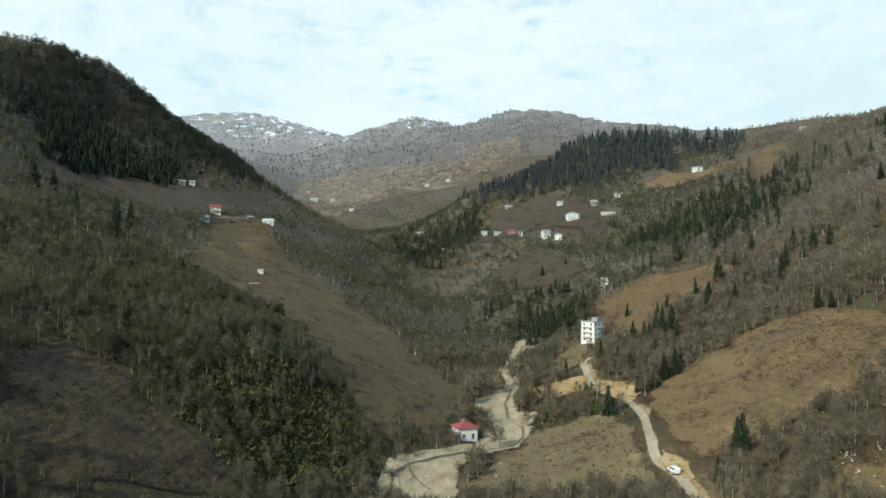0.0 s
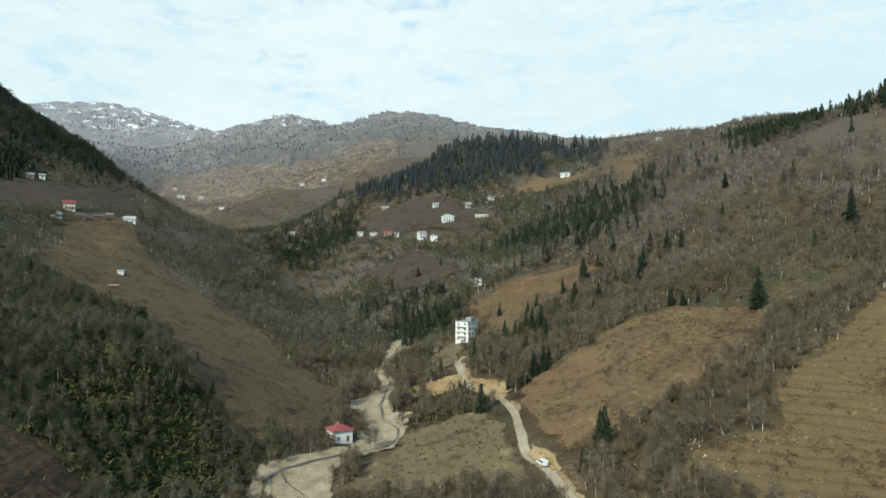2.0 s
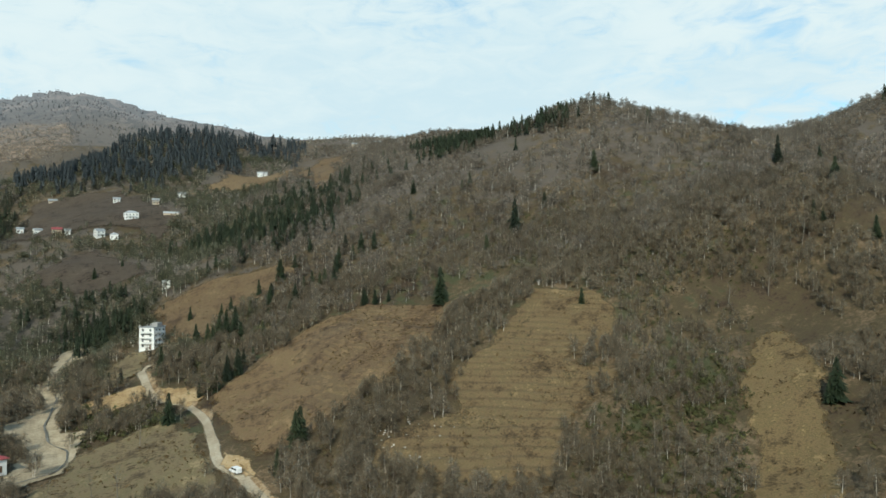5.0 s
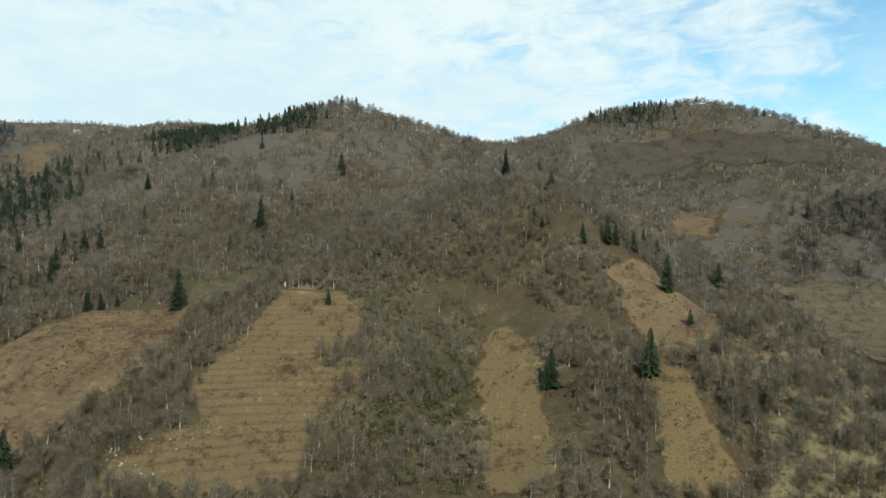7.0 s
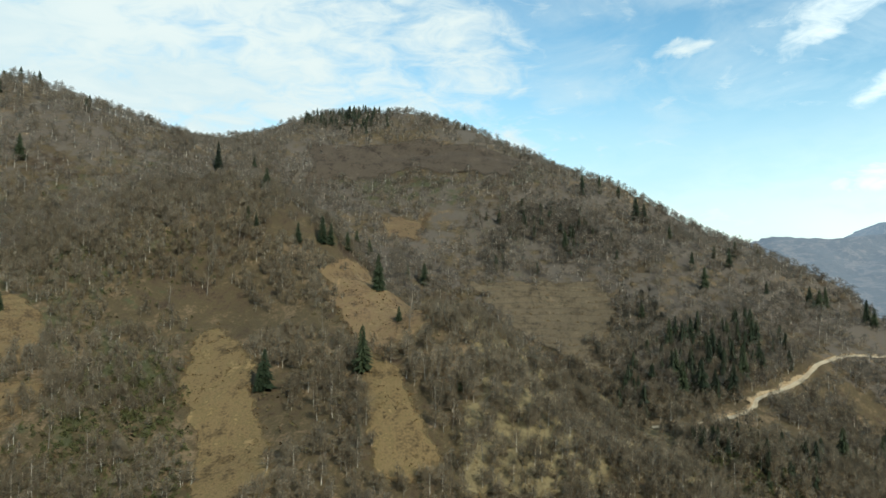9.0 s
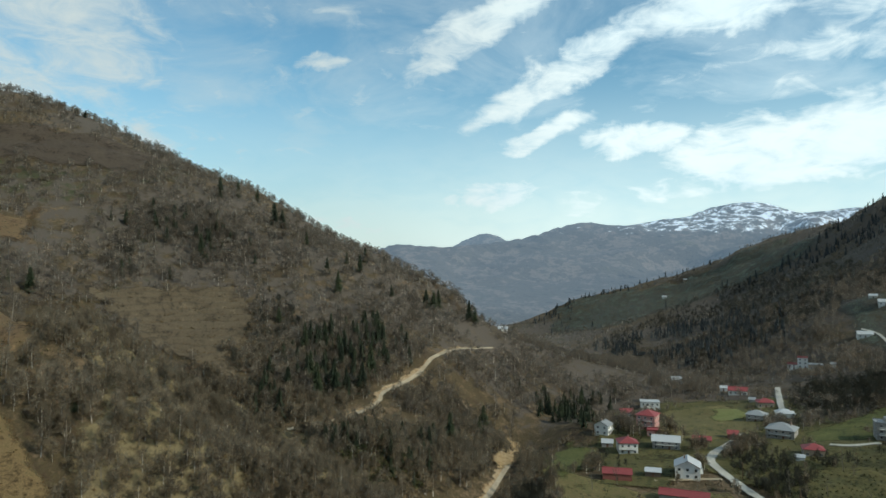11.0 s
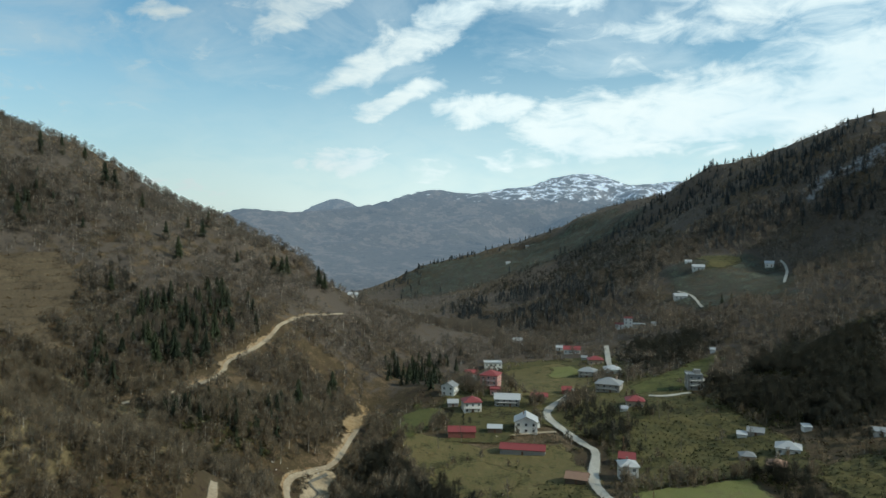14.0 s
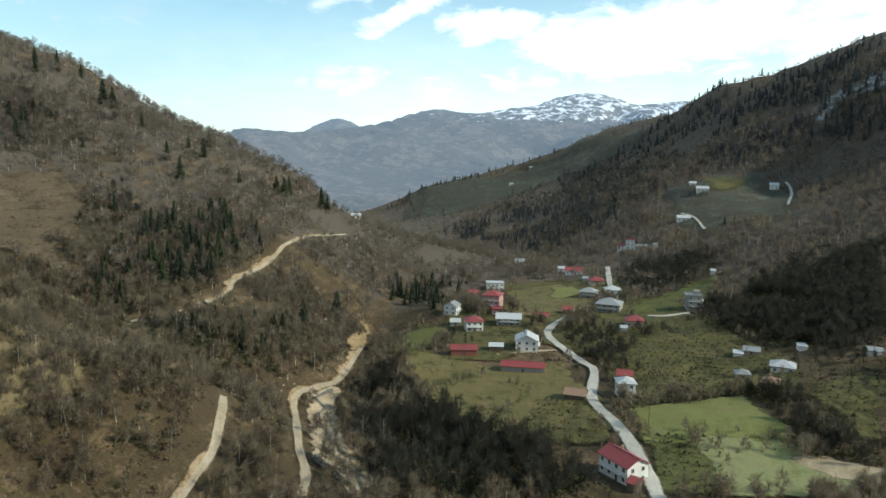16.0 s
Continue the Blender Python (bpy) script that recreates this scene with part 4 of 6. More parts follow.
for points, width in STREAMS:
    stream(points, width, "shallow grey stream running between gravel bars")
PINES = {
    "left_slope": [(-255, 434, 22), (-249, 446, 17), (-220, 419, 17), (-198, 423, 23), (-192, 429, 23), (-142, 382, 10), (-129, 376, 9), (-291, 483, 14), (-349, 559, 12), (-336, 605, 15), (-48, 250, 9), (-51, 250, 8), (-87, 220, 7), (-82, 356, 7), (3, 399, 8), (-37, 262, 7)],
    "valley_side": [(86, 605, 10), (88, 475, 14), (74, 463, 11), (76, 338, 14), (101, 373, 13), (114, 376, 14), (113, 361, 18), (117, 359, 18), (96, 305, 12), (101, 306, 13), (111, 315, 8), (89, 297, 8), (66, 281, 13), (82, 297, 7), (136, 391, 10), (90, 382, 8), (148, 390, 15), (165, 421, 15), (159, 381, 12), (92, 216, 13), (80, 205, 9), (93, 558, 11), (56, 349, 8), (61, 349, 8), (65, 309, 7)],
    "middle_slope": [(85, 341, 9), (107, 373, 11), (105, 357, 12), (124, 405, 10), (118, 353, 11), (126, 343, 9), (138, 368, 9), (149, 364, 10), (167, 387, 12), (173, 378, 14), (198, 404, 15), (211, 421, 14), (216, 408, 15), (224, 405, 13), (132, 413, 9), (112, 426, 9), (150, 416, 11), (198, 448, 10), (180, 432, 10), (108, 319, 7), (181, 337, 10), (185, 333, 9), (144, 484, 10), (138, 482, 9), (167, 503, 11)],
    "old_field": [(206, 956, 13), (291, 658, 11), (297, 648, 10), (281, 658, 10), (274, 668, 9), (307, 646, 12), (336, 683, 12), (348, 685, 13), (369, 682, 11), (148, 665, 8), (108, 616, 8), (191, 735, 9), (117, 900, 9), (415, 920, 10)],
    "right_slope": [(356, 334, 17), (271, 318, 24), (249, 317, 13), (205, 300, 21), (183, 378, 19), (178, 382, 14), (174, 391, 12), (180, 337, 10), (146, 387, 14), (166, 421, 15), (209, 406, 11), (185, 334, 9), (192, 331, 7), (289, 460, 12), (258, 414, 10), (184, 433, 8), (134, 386, 8), (393, 664, 13), (404, 708, 12), (90, 215, 13), (298, 408, 10), (305, 408, 12), (307, 331, 11), (226, 220, 8), (318, 631, 10), (314, 330, 7)],
    "spur": [(483, 276, 23), (555, 283, 15), (362, 177, 15), (329, 171, 9), (328, 166, 7), (325, 142, 11), (335, 133, 15), (339, 130, 12), (350, 125, 11), (493, 169, 15), (490, 158, 13), (308, 95, 18), (470, 112, 16), (234, 78, 17), (220, 108, 14), (218, 109, 9), (264, 31, 9), (254, 25, 9), (231, 43, 7), (197, 67, 7), (467, 123, 12), (435, 350, 7), (496, 325, 7), (271, 75, 7)],
    "second_hill": [(550, 19, 20), (573, 23, 15), (588, 75, 12), (658, 7, 17), (673, -9, 14), (630, -39, 21), (630, -46, 18), (546, -74, 14), (515, -78, 18), (558, -164, 20), (539, -152, 16), (571, -172, 17), (552, -193, 18), (552, -198, 15), (563, -103, 15), (536, -123, 10), (602, -64, 12), (698, -27, 14), (574, -94, 10), (365, -17, 11), (233, 42, 7), (258, 25, 7), (257, 32, 9)],
    "road_wood": [(446, -93, 19), (445, -109, 13), (419, -44, 18), (429, -57, 16), (406, -69, 17), (397, -62, 18), (368, -45, 19), (369, -54, 21), (374, -70, 19), (397, -79, 20), (401, -38, 13), (415, -91, 16), (389, -44, 16), (372, -61, 15), (436, -78, 14), (463, -32, 11), (374, -31, 14), (421, -108, 12)],
    "village_side": [(316, -101, 18), (372, -136, 13), (392, -146, 17), (299, -86, 13), (303, -82, 9), (414, -208, 12), (456, -245, 12), (455, -231, 9), (429, -207, 8), (274, -63, 8), (280, -69, 7), (449, -194, 9), (452, -213, 10), (475, -284, 9), (335, -112, 8), (463, -191, 7), (423, -538, 9), (431, -535, 8), (621, -628, 10), (744, -683, 11)],
    "far_crest": [(769, 307, 10), (768, 296, 10), (770, 286, 11), (775, 274, 11), (779, 265, 10), (777, 250, 9), (789, 230, 8), (785, 148, 9), (791, 141, 9), (806, 135, 9), (701, 378, 9), (692, 350, 7), (676, 7, 14), (692, -9, 14), (578, -110, 13), (631, -138, 9)],
    "skyline": [(411, 436, 9), (425, 436, 10), (439, 435, 11), (402, 439, 9), (394, 442, 8), (390, 453, 7), (392, 469, 7), (392, 487, 7), (491, 633, 9), (475, 632, 9), (465, 374, 10), (437, 354, 11), (469, 670, 8), (484, 725, 9), (417, 436, 12), (429, 434, 11)],
}
WOODS = {
    "pine_ridge": ("pine", 1500, 11, 20, [(52, 978), (184, 1455), (196, 1067), (289, 1059), (421, 1026), (363, 901), (291, 930), (191, 887), (109, 924)]),
    "left_pines": ("pine", 650, 10, 17, [(-344, 603), (-344, 669), (-289, 655), (-261, 709), (-267, 617), (-302, 578), (-310, 556)]),
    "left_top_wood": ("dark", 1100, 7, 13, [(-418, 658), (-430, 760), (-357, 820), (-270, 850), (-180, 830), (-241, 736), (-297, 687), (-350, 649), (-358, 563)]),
    "left_top": ("pine", 300, 8, 14, [(-418, 658), (-395, 744), (-357, 778), (-298, 792), (-202, 783), (-241, 736), (-297, 687), (-350, 649), (-358, 563)]),
    "crest_pines": ("pine", 260, 10, 17, [(462, 717), (384, 450), (418, 425), (397, 405), (359, 452), (362, 533)]),
    "mid_pines": ("pine", 420, 9, 15, [(166, 649), (214, 668), (292, 699), (334, 668), (262, 526), (185, 462), (157, 479)]),
    "road_wood": ("grey", 260, 5, 9, [(367, -15), (428, -42), (475, -89), (421, -108), (380, -81), (338, -47), (338, -25)]),
    "road_pines": ("pine", 75, 9, 17, [(367, -15), (428, -42), (475, -89), (421, -108), (380, -81), (338, -47), (338, -25)]),
    "hill_dark": ("dark", 150, 5, 9, [(523, 79), (604, 63), (630, 15), (568, -14), (531, 38)]),
    "hill_grey": ("grey", 420, 6, 11, [(523, 79), (604, 63), (630, 15), (568, -14), (531, 38)]),
    "hill_pines": ("pine", 50, 8, 14, [(523, 79), (604, 63), (630, 15), (568, -14), (531, 38)]),
    "summit_pines": ("pine", 90, 8, 14, [(769, 315), (780, 243), (728, 227), (719, 292)]),
    "flank_pines": ("pine", 150, 8, 14, [(209, 680), (308, 793), (379, 720), (354, 604), (213, 477), (163, 474)]),
    "valley_pines": ("pine", 330, 8, 15, [(-77, 911), (35, 940), (65, 840), (-14, 716), (-47, 700)]),
    "brook_pines": ("pine", 160, 8, 15, [(34, 559), (79, 592), (94, 473), (62, 438), (48, 519)]),
    "snow_pines": ("pine", 2600, 4, 8, [(-299, 812), (-729, 2470), (-320, 2148), (-39, 2037), (179, 1893), (359, 1658), (125, 1598), (-193, 1657), (-345, 1617), (-272, 923)]),
    "gully_pines": ("pine", 520, 9, 16, [(982, -565), (996, -684), (853, -725), (571, -526), (573, -466), (617, -440)]),
    "opposite_pines": ("pine", 600, 9, 16, [(1535, -724), (1459, -933), (1134, -1004), (872, -1016), (923, -1135), (673, -866), (941, -913), (1178, -836), (1236, -658)]),
    "opposite_top": ("pine", 420, 9, 16, [(579, -690), (744, -917), (626, -930), (537, -944), (418, -750), (511, -738)]),
    "bank_pines": ("pine", 70, 7, 13, [(426, -196), (475, -263), (450, -259), (367, -188), (394, -182)]),
    "left_scrub": ("bush", 1500, 1.5, 4, [(-100, 233), (-82, 252), (-47, 260), (-27, 250), (-20, 215), (-46, 190), (-77, 211)]),
    "left_scrub_up": ("bush", 1000, 1.5, 4, [(-170, 291), (-164, 419), (-104, 283), (-65, 265), (-93, 239), (-133, 248)]),
    "spur_scrub": ("bush", 600, 1.0, 2.6, [(181, 166), (237, 150), (166, 104), (148, 140)]),
    "spur_scrub_up": ("bush", 600, 1.2, 3, [(270, 358), (315, 317), (336, 270), (282, 212), (273, 219), (243, 290)]),
    "road_scrub": ("bush", 260, 1.2, 3.5, [(44, 333), (74, 310), (65, 272), (40, 284), (32, 313)]),
    "right_scrub": ("bush", 350, 1.5, 4, [(89, 375), (142, 378), (120, 327), (88, 298)]),
    "spur_moss": ("bush", 700, 0.8, 2.0, [(344, 300), (335, 212), (297, 169), (271, 181), (260, 220), (290, 279)]),
    "spur_moss_up": ("bush", 450, 0.8, 2.0, [(259, 353), (315, 302), (283, 246), (233, 280), (227, 325)]),
    "spur_moss_low": ("bush", 450, 0.8, 2.0, [(215, 180), (233, 148), (172, 107), (161, 145)]),
    "peak_pines": ("pine", 230, 8, 14, [(488, 719), (470, 640), (452, 569), (445, 500), (452, 445), (464, 428), (445, 420), (432, 450), (425, 500), (435, 570), (455, 650)]),
    "spur_brush_wood": ("brown", 420, 3, 6.5, [(235, 219), (264, 205), (261, 168), (209, 133), (185, 151), (198, 190), (220, 215)]),
    "spur_brush": ("bush", 260, 0.8, 2.0, [(235, 219), (264, 205), (261, 168), (209, 133), (185, 151), (198, 190), (220, 215)]),
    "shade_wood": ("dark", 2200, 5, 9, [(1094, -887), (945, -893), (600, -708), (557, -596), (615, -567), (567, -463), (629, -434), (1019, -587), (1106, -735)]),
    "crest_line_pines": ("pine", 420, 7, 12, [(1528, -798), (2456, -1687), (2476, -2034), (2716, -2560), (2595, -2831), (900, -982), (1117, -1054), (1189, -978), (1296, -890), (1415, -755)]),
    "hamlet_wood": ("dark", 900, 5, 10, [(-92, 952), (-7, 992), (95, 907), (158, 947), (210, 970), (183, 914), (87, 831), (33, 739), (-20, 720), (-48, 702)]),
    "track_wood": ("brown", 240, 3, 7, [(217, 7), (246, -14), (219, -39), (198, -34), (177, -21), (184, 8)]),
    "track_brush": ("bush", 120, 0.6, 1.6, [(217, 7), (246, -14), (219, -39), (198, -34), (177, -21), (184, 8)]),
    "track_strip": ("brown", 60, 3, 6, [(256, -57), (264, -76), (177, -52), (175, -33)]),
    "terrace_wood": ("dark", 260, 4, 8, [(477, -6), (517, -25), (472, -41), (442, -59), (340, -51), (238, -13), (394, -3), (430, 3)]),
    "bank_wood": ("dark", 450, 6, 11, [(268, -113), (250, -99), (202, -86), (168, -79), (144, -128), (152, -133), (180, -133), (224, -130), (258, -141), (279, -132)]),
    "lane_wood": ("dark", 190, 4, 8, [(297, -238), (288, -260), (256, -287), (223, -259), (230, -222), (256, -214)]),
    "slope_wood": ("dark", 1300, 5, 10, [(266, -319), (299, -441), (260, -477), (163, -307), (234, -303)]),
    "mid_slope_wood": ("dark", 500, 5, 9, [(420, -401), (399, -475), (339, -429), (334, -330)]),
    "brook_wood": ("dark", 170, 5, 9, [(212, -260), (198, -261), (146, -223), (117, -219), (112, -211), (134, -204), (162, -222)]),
    # bank and slope brush is added thickly to darken ground that lies in shade
    "bank_brush": ("bush", 1500, 1.2, 3.2, [(268, -113), (250, -99), (202, -86), (168, -79), (144, -128), (152, -133), (180, -133), (224, -130), (258, -141), (279, -132)]),
    "slope_brush": ("bush", 2800, 1, 3, [(266, -319), (299, -441), (266, -488), (160, -301), (231, -300)]),
    "brook_brush": ("bush", 400, 1, 3, [(212, -260), (198, -261), (146, -223), (117, -219), (112, -211), (134, -204), (162, -222)]),
    "lane_brush": ("bush", 300, 1, 2.6, [(297, -238), (288, -260), (256, -287), (223, -259), (230, -222), (256, -214)]),
    "village_shrubs": ("bush", 260, 0.8, 2.4, [(367, -196), (461, -297), (403, -362), (266, -319), (179, -269), (191, -191), (253, -218), (259, -180), (287, -159)]),
    "left_brush": ("bush", 700, 1, 3, [(-255, 403), (-252, 469), (-187, 479), (-146, 398), (-123, 261), (-139, 238), (-131, 207)]),
    "gully_brush": ("bush", 500, 1, 3.2, [(231, -25), (319, -60), (305, -82), (277, -79), (265, -50), (225, -27)]),
    "foot_pines": ("pine", 60, 6, 11, [(313, -43), (315, -85), (336, -115), (280, -80), (268, -50)]),
    "corner_wood": ("dark", 260, 4, 8, [(227, -338), (200, -374), (155, -295), (188, -291)]),
    "gable_wood": ("dark", 40, 4, 7, [(328, -175), (330, -191), (275, -184), (270, -144)]),
}


# ---- houses ----
BUILT = []


def part(name, data, mat, parent, label=""):
    """Link mesh data, or a bmesh, as one part under a thing."""
    if isinstance(data, bmesh.types.BMesh):
        me = bpy.data.meshes.new(name)
        data.to_mesh(me)
        data.free()
        me.materials.append(mat)
        data = me
    ob = new(name, data)
    ob.parent = parent
    if label:
        ob["label"] = label
    return ob


def box(bm, x0, y0, z0, x1, y1, z1):
    v = [bm.verts.new(p) for p in ((x0, y0, z0), (x1, y0, z0), (x1, y1, z0), (x0, y1, z0), (x0, y0, z1), (x1, y0, z1), (x1, y1, z1), (x0, y1, z1))]
    for q in ((3, 2, 1, 0), (4, 5, 6, 7), (0, 1, 5, 4), (1, 2, 6, 5), (2, 3, 7, 6), (3, 0, 4, 7)):
        bm.faces.new([v[i] for i in q])


def prism(bm, ring_a, ring_b):
    """A closed solid between two rings of equally many corners."""
    a, b = [bm.verts.new(p) for p in ring_a], [bm.verts.new(p) for p in ring_b]
    n = len(a)
    bm.faces.new(a[::-1]), bm.faces.new(b)
    for i in range(n):
        bm.faces.new((a[i], a[(i + 1) % n], b[(i + 1) % n], b[i]))


def roof_mesh(kind, w, d, z, over, pitch):
    bm = bmesh.new()
    x, y = w / 2 + over, d / 2 + over
    t = 0.18
    if kind == "gable":
        h = y * pitch
        for s in (-1, 1):
            prism(bm, [(-x, s * y, z - over * pitch), (x, s * y, z - over * pitch), (x, 0, z + h - over * pitch), (-x, 0, z + h - over * pitch)],
                  [(-x, s * y, z - over * pitch + t), (x, s * y, z - over * pitch + t), (x, 0, z + h - over * pitch + t), (-x, 0, z + h - over * pitch + t)])
        box(bm, -x, -0.15, z + h - over * pitch + t - 0.05, x, 0.15, z + h - over * pitch + t + 0.08)
    elif kind == "hip":
        h = min(x, y) * pitch
        r = max(0.05, x - min(x, y)), max(0.05, y - min(x, y))
        prism(bm, [(-x, -y, z), (x, -y, z), (x, y, z), (-x, y, z)], [(-x, -y, z + t), (x, -y, z + t), (x, y, z + t), (-x, y, z + t)])
        prism(bm, [(-x, -y, z + t), (x, -y, z + t), (x, y, z + t), (-x, y, z + t)],
              [(-r[0], -r[1], z + h + t), (r[0], -r[1], z + h + t), (r[0], r[1], z + h + t), (-r[0], r[1], z + h + t)])
    elif kind == "shed":
        prism(bm, [(-x, -y, z - 0.2), (x, -y, z - 0.2), (x, y, z + 0.5), (-x, y, z + 0.5)], [(-x, -y, z), (x, -y, z), (x, y, z + 0.7), (-x, y, z + 0.7)])
    else:
        box(bm, -x + over * 0.5, -y + over * 0.5, z, x - over * 0.5, y - over * 0.5, z + 0.25)
        for q in ((-x + over * 0.5, -y + over * 0.5, x - over * 0.5, -y + over * 0.5 + 0.2), (-x + over * 0.5, y - over * 0.5 - 0.2, x - over * 0.5, y - over * 0.5)):
            box(bm, q[0], q[1], z + 0.25, q[2], q[3], z + 0.7)
    bmesh.ops.recalc_face_normals(bm, faces=bm.faces)
    return bm


def piece_mesh(name, mat, *boxes):
    bm = bmesh.new()
    for b in boxes:
        box(bm, *b)
    me = bpy.data.meshes.new(name)
    bm.to_mesh(me)
    bm.free()
    me.materials.append(mat)
    return me


# window and door pieces face along -y, centred on their sill's middle
WINDOW = piece_mesh("window", M_TRIM, (-0.62, -0.07, 0, -0.52, 0.02, 1.3), (0.52, -0.07, 0, 0.62, 0.02, 1.3), (-0.52, -0.07, 1.2, 0.52, 0.02, 1.3),
                    (-0.52, -0.07, 0, 0.52, 0.02, 0.08), (-0.03, -0.06, 0.08, 0.03, 0.02, 1.2))
PANE = piece_mesh("pane", M_GLASS, (-0.52, -0.04, 0.08, 0.52, -0.01, 1.2))
SILL = piece_mesh("sill", M_TRIM, (-0.7, -0.16, -0.08, 0.7, 0.0, -0.005))
DOOR = piece_mesh("door", M_WOOD, (-0.5, -0.06, 0, 0.5, 0.02, 2.05), (-0.4, -0.09, 0.15, 0.4, -0.06, 0.9), (-0.4, -0.09, 1.05, 0.4, -0.06, 1.9))

HOUSE_LABEL = {"white": "white rendered", "cream": "cream rendered", "pink": "pink rendered", "grey": "bare grey concrete", "brown": "weathered brown wooden",
               "tan": "tan rendered", "red": "red brick", "stone": "grey rubble stone"}
KIND_WORD = {"shed": "shed", "hut": "hut", "barn": "barn", "annex": "lean-to"}
house_rng = random.Random(11)


def house(name, x, y, turn, w, d, storeys, roof, wall, cover):
    """One building with its walls, roof, windows, door and chimney."""
    r = house_rng
    plain = name in ("shed", "hut", "barn", "annex")
    floor_h = 2.9 if not plain else 2.6
    high = floor_h * storeys
    c, s = math.cos(radians(turn)), math.sin(radians(turn))
    corners = [(x + c * a - s * b, y + s * a + c * b) for a in (-w / 2, w / 2) for b in (-d / 2, d / 2)]
    levels = [float(ground(*p)) for p in corners]
    z0 = 0.35 * max(levels) + 0.65 * min(levels) + 0.1
    down = z0 - min(levels) + 1.0
    BUILT.append((x, y, max(w, d) * 0.75 + 3))
    root = new(name)
    root.location, root.rotation_euler = (x, y, z0), (0, 0, radians(turn))
    bm = bmesh.new()
    box(bm, -w / 2, -d / 2, -down, w / 2, d / 2, high)
    pitch = {"gable": 0.5, "hip": 0.45}.get(roof, 0)
    if roof == "gable":
        for sx in (-1, 1):
            xa, xb = sx * w / 2, sx * (w / 2 - 0.2)
            prism(bm, [(xa, -d / 2, high), (xa, d / 2, high), (xa, 0, high + d / 2 * pitch)], [(xb, -d / 2, high), (xb, d / 2, high), (xb, 0, high + d / 2 * pitch)])
    bmesh.ops.recalc_face_normals(bm, faces=bm.faces)
    part("wall", bm, WALLS[wall], root)
    over = 0.35 if plain else 0.6
    part("roof", roof_mesh(roof, w, d, high + 0.01, over, pitch), ROOFS[cover], root, {"red": "red", "white": "pale metal", "grey": "grey", "tan": "old tiled", "brown": "rusty"}[cover] + " roof")
    levels_n = max(1, int(round(storeys)))
    for side, length, deep in ((0, w, d), (1, d, w), (3, d, w)):
        rot = (0, 90, 180, 270)[side]
        m = pose(0, 0, 0, 0, 0, rot)
        n = max(1, int(length / 3.1)) if not plain else (1 if length > 5 else 0)
        for lv in range(levels_n):
            for k in range(n):
                off = (k + 0.5) / n * length - length / 2
                if side == 0 and lv == 0 and k == n // 2:
                    door = part("door", DOOR, M_WOOD, root)
                    door.matrix_local = m @ pose(off, -deep / 2, 0.05)
                    continue
                zc = min(lv * floor_h + 0.95, high - 1.6)
                if zc < 0.4:
                    continue
                win = part("window", WINDOW, M_TRIM, root)
                win.matrix_local = m @ pose(off, -deep / 2, zc)
                part("pane", PANE, M_GLASS, win, "dark glass")
                if not plain:
                    part("sill", SILL, M_TRIM, win)
        if levels_n >= 2 and side == 0 and roof != "flat" or name in ("apartment_house", "unfinished_house") and side in (0, 1):
            for lv in range(1, levels_n):
                bm = bmesh.new()
                half = length * 0.36
                box(bm, -half, -deep / 2 - 1.3, lv * floor_h - 0.15, half, -deep / 2, lv * floor_h)
                for k in range(8):
                    px = -half + 0.05 + (2 * half - 0.16) * k / 7
                    box(bm, px, -deep / 2 - 1.28, lv * floor_h, px + 0.06, -deep / 2 - 1.22, lv * floor_h + 0.9)
                box(bm, -half, -deep / 2 - 1.3, lv * floor_h + 0.9, half, -deep / 2 - 1.2, lv * floor_h + 0.98)
                part("balcony", bm, M_TRIM, root, "railed concrete balcony").matrix_local = m
    if not plain and roof != "flat":
        bm = bmesh.new()
        cx = r.uniform(-0.3, 0.3) * w
        top = high + min(w, d) / 2 * pitch + 0.9
        box(bm, cx - 0.35, d * 0.12 - 0.3, high, cx + 0.35, d * 0.12 + 0.3, top)
        box(bm, cx - 0.45, d * 0.12 - 0.4, top, cx + 0.45, d * 0.12 + 0.4, top + 0.12)
        part("chimney", bm, M_CHIMNEY, root)
    if name in ("apartment_house", "unfinished_house"):
        bm = bmesh.new()
        box(bm, w * 0.02, -d * 0.1, high + 0.25, w * 0.42, d * 0.35, high + 2.5)
        part("stair_head", bm, WALLS["grey"], root, "unfinished concrete stair head")
        for k in range(5):
            bm = bmesh.new()
            px, py = (-w * 0.45 + w * 0.9 * (k % 3) / 2, d * (-0.45 if k < 3 else 0.42))
            box(bm, px - 0.12, py - 0.12, high + 0.25, px + 0.12, py + 0.12, high + 1.5 + 0.3 * (k % 2))
            part("column_stub", bm, WALLS["grey"], root)
    storey_word = {1: "one-storey", 2: "two-storey", 3: "three-storey", 4: "four-storey"}[levels_n]
    cover_word = {"red": "red roof", "white": "pale metal roof", "grey": "grey roof", "tan": "old tile roof", "brown": "rusty roof"}[cover]
    kind_word = KIND_WORD.get(name, "house")
    tagged(root, f"{storey_word} {HOUSE_LABEL[wall]} {kind_word} with {'flat roof' if roof == 'flat' else cover_word}", kind_word, "houses of the valley")
    return root


house("riverside_house", 8.1, 268.1, 23, 7.6, 7.0, 1.45, "hip", "white", "red")
house("apartment_house", 87.9, 412.0, -47, 9.2, 10.0, 4, "flat", "white", "grey")
house("hill_house", -193.1, 592.3, 18, 8.6, 8.0, 2, "gable", "cream", "red")
house("hill_house", -191.3, 560.3, 39, 5.7, 6.0, 1, "gable", "white", "grey")
house("shed", -179.5, 575.0, 17, 7.8, 5.0, 1, "gable", "brown", "brown")
house("shed", -168.1, 583.8, 21, 8.9, 5.0, 1, "gable", "brown", "brown")
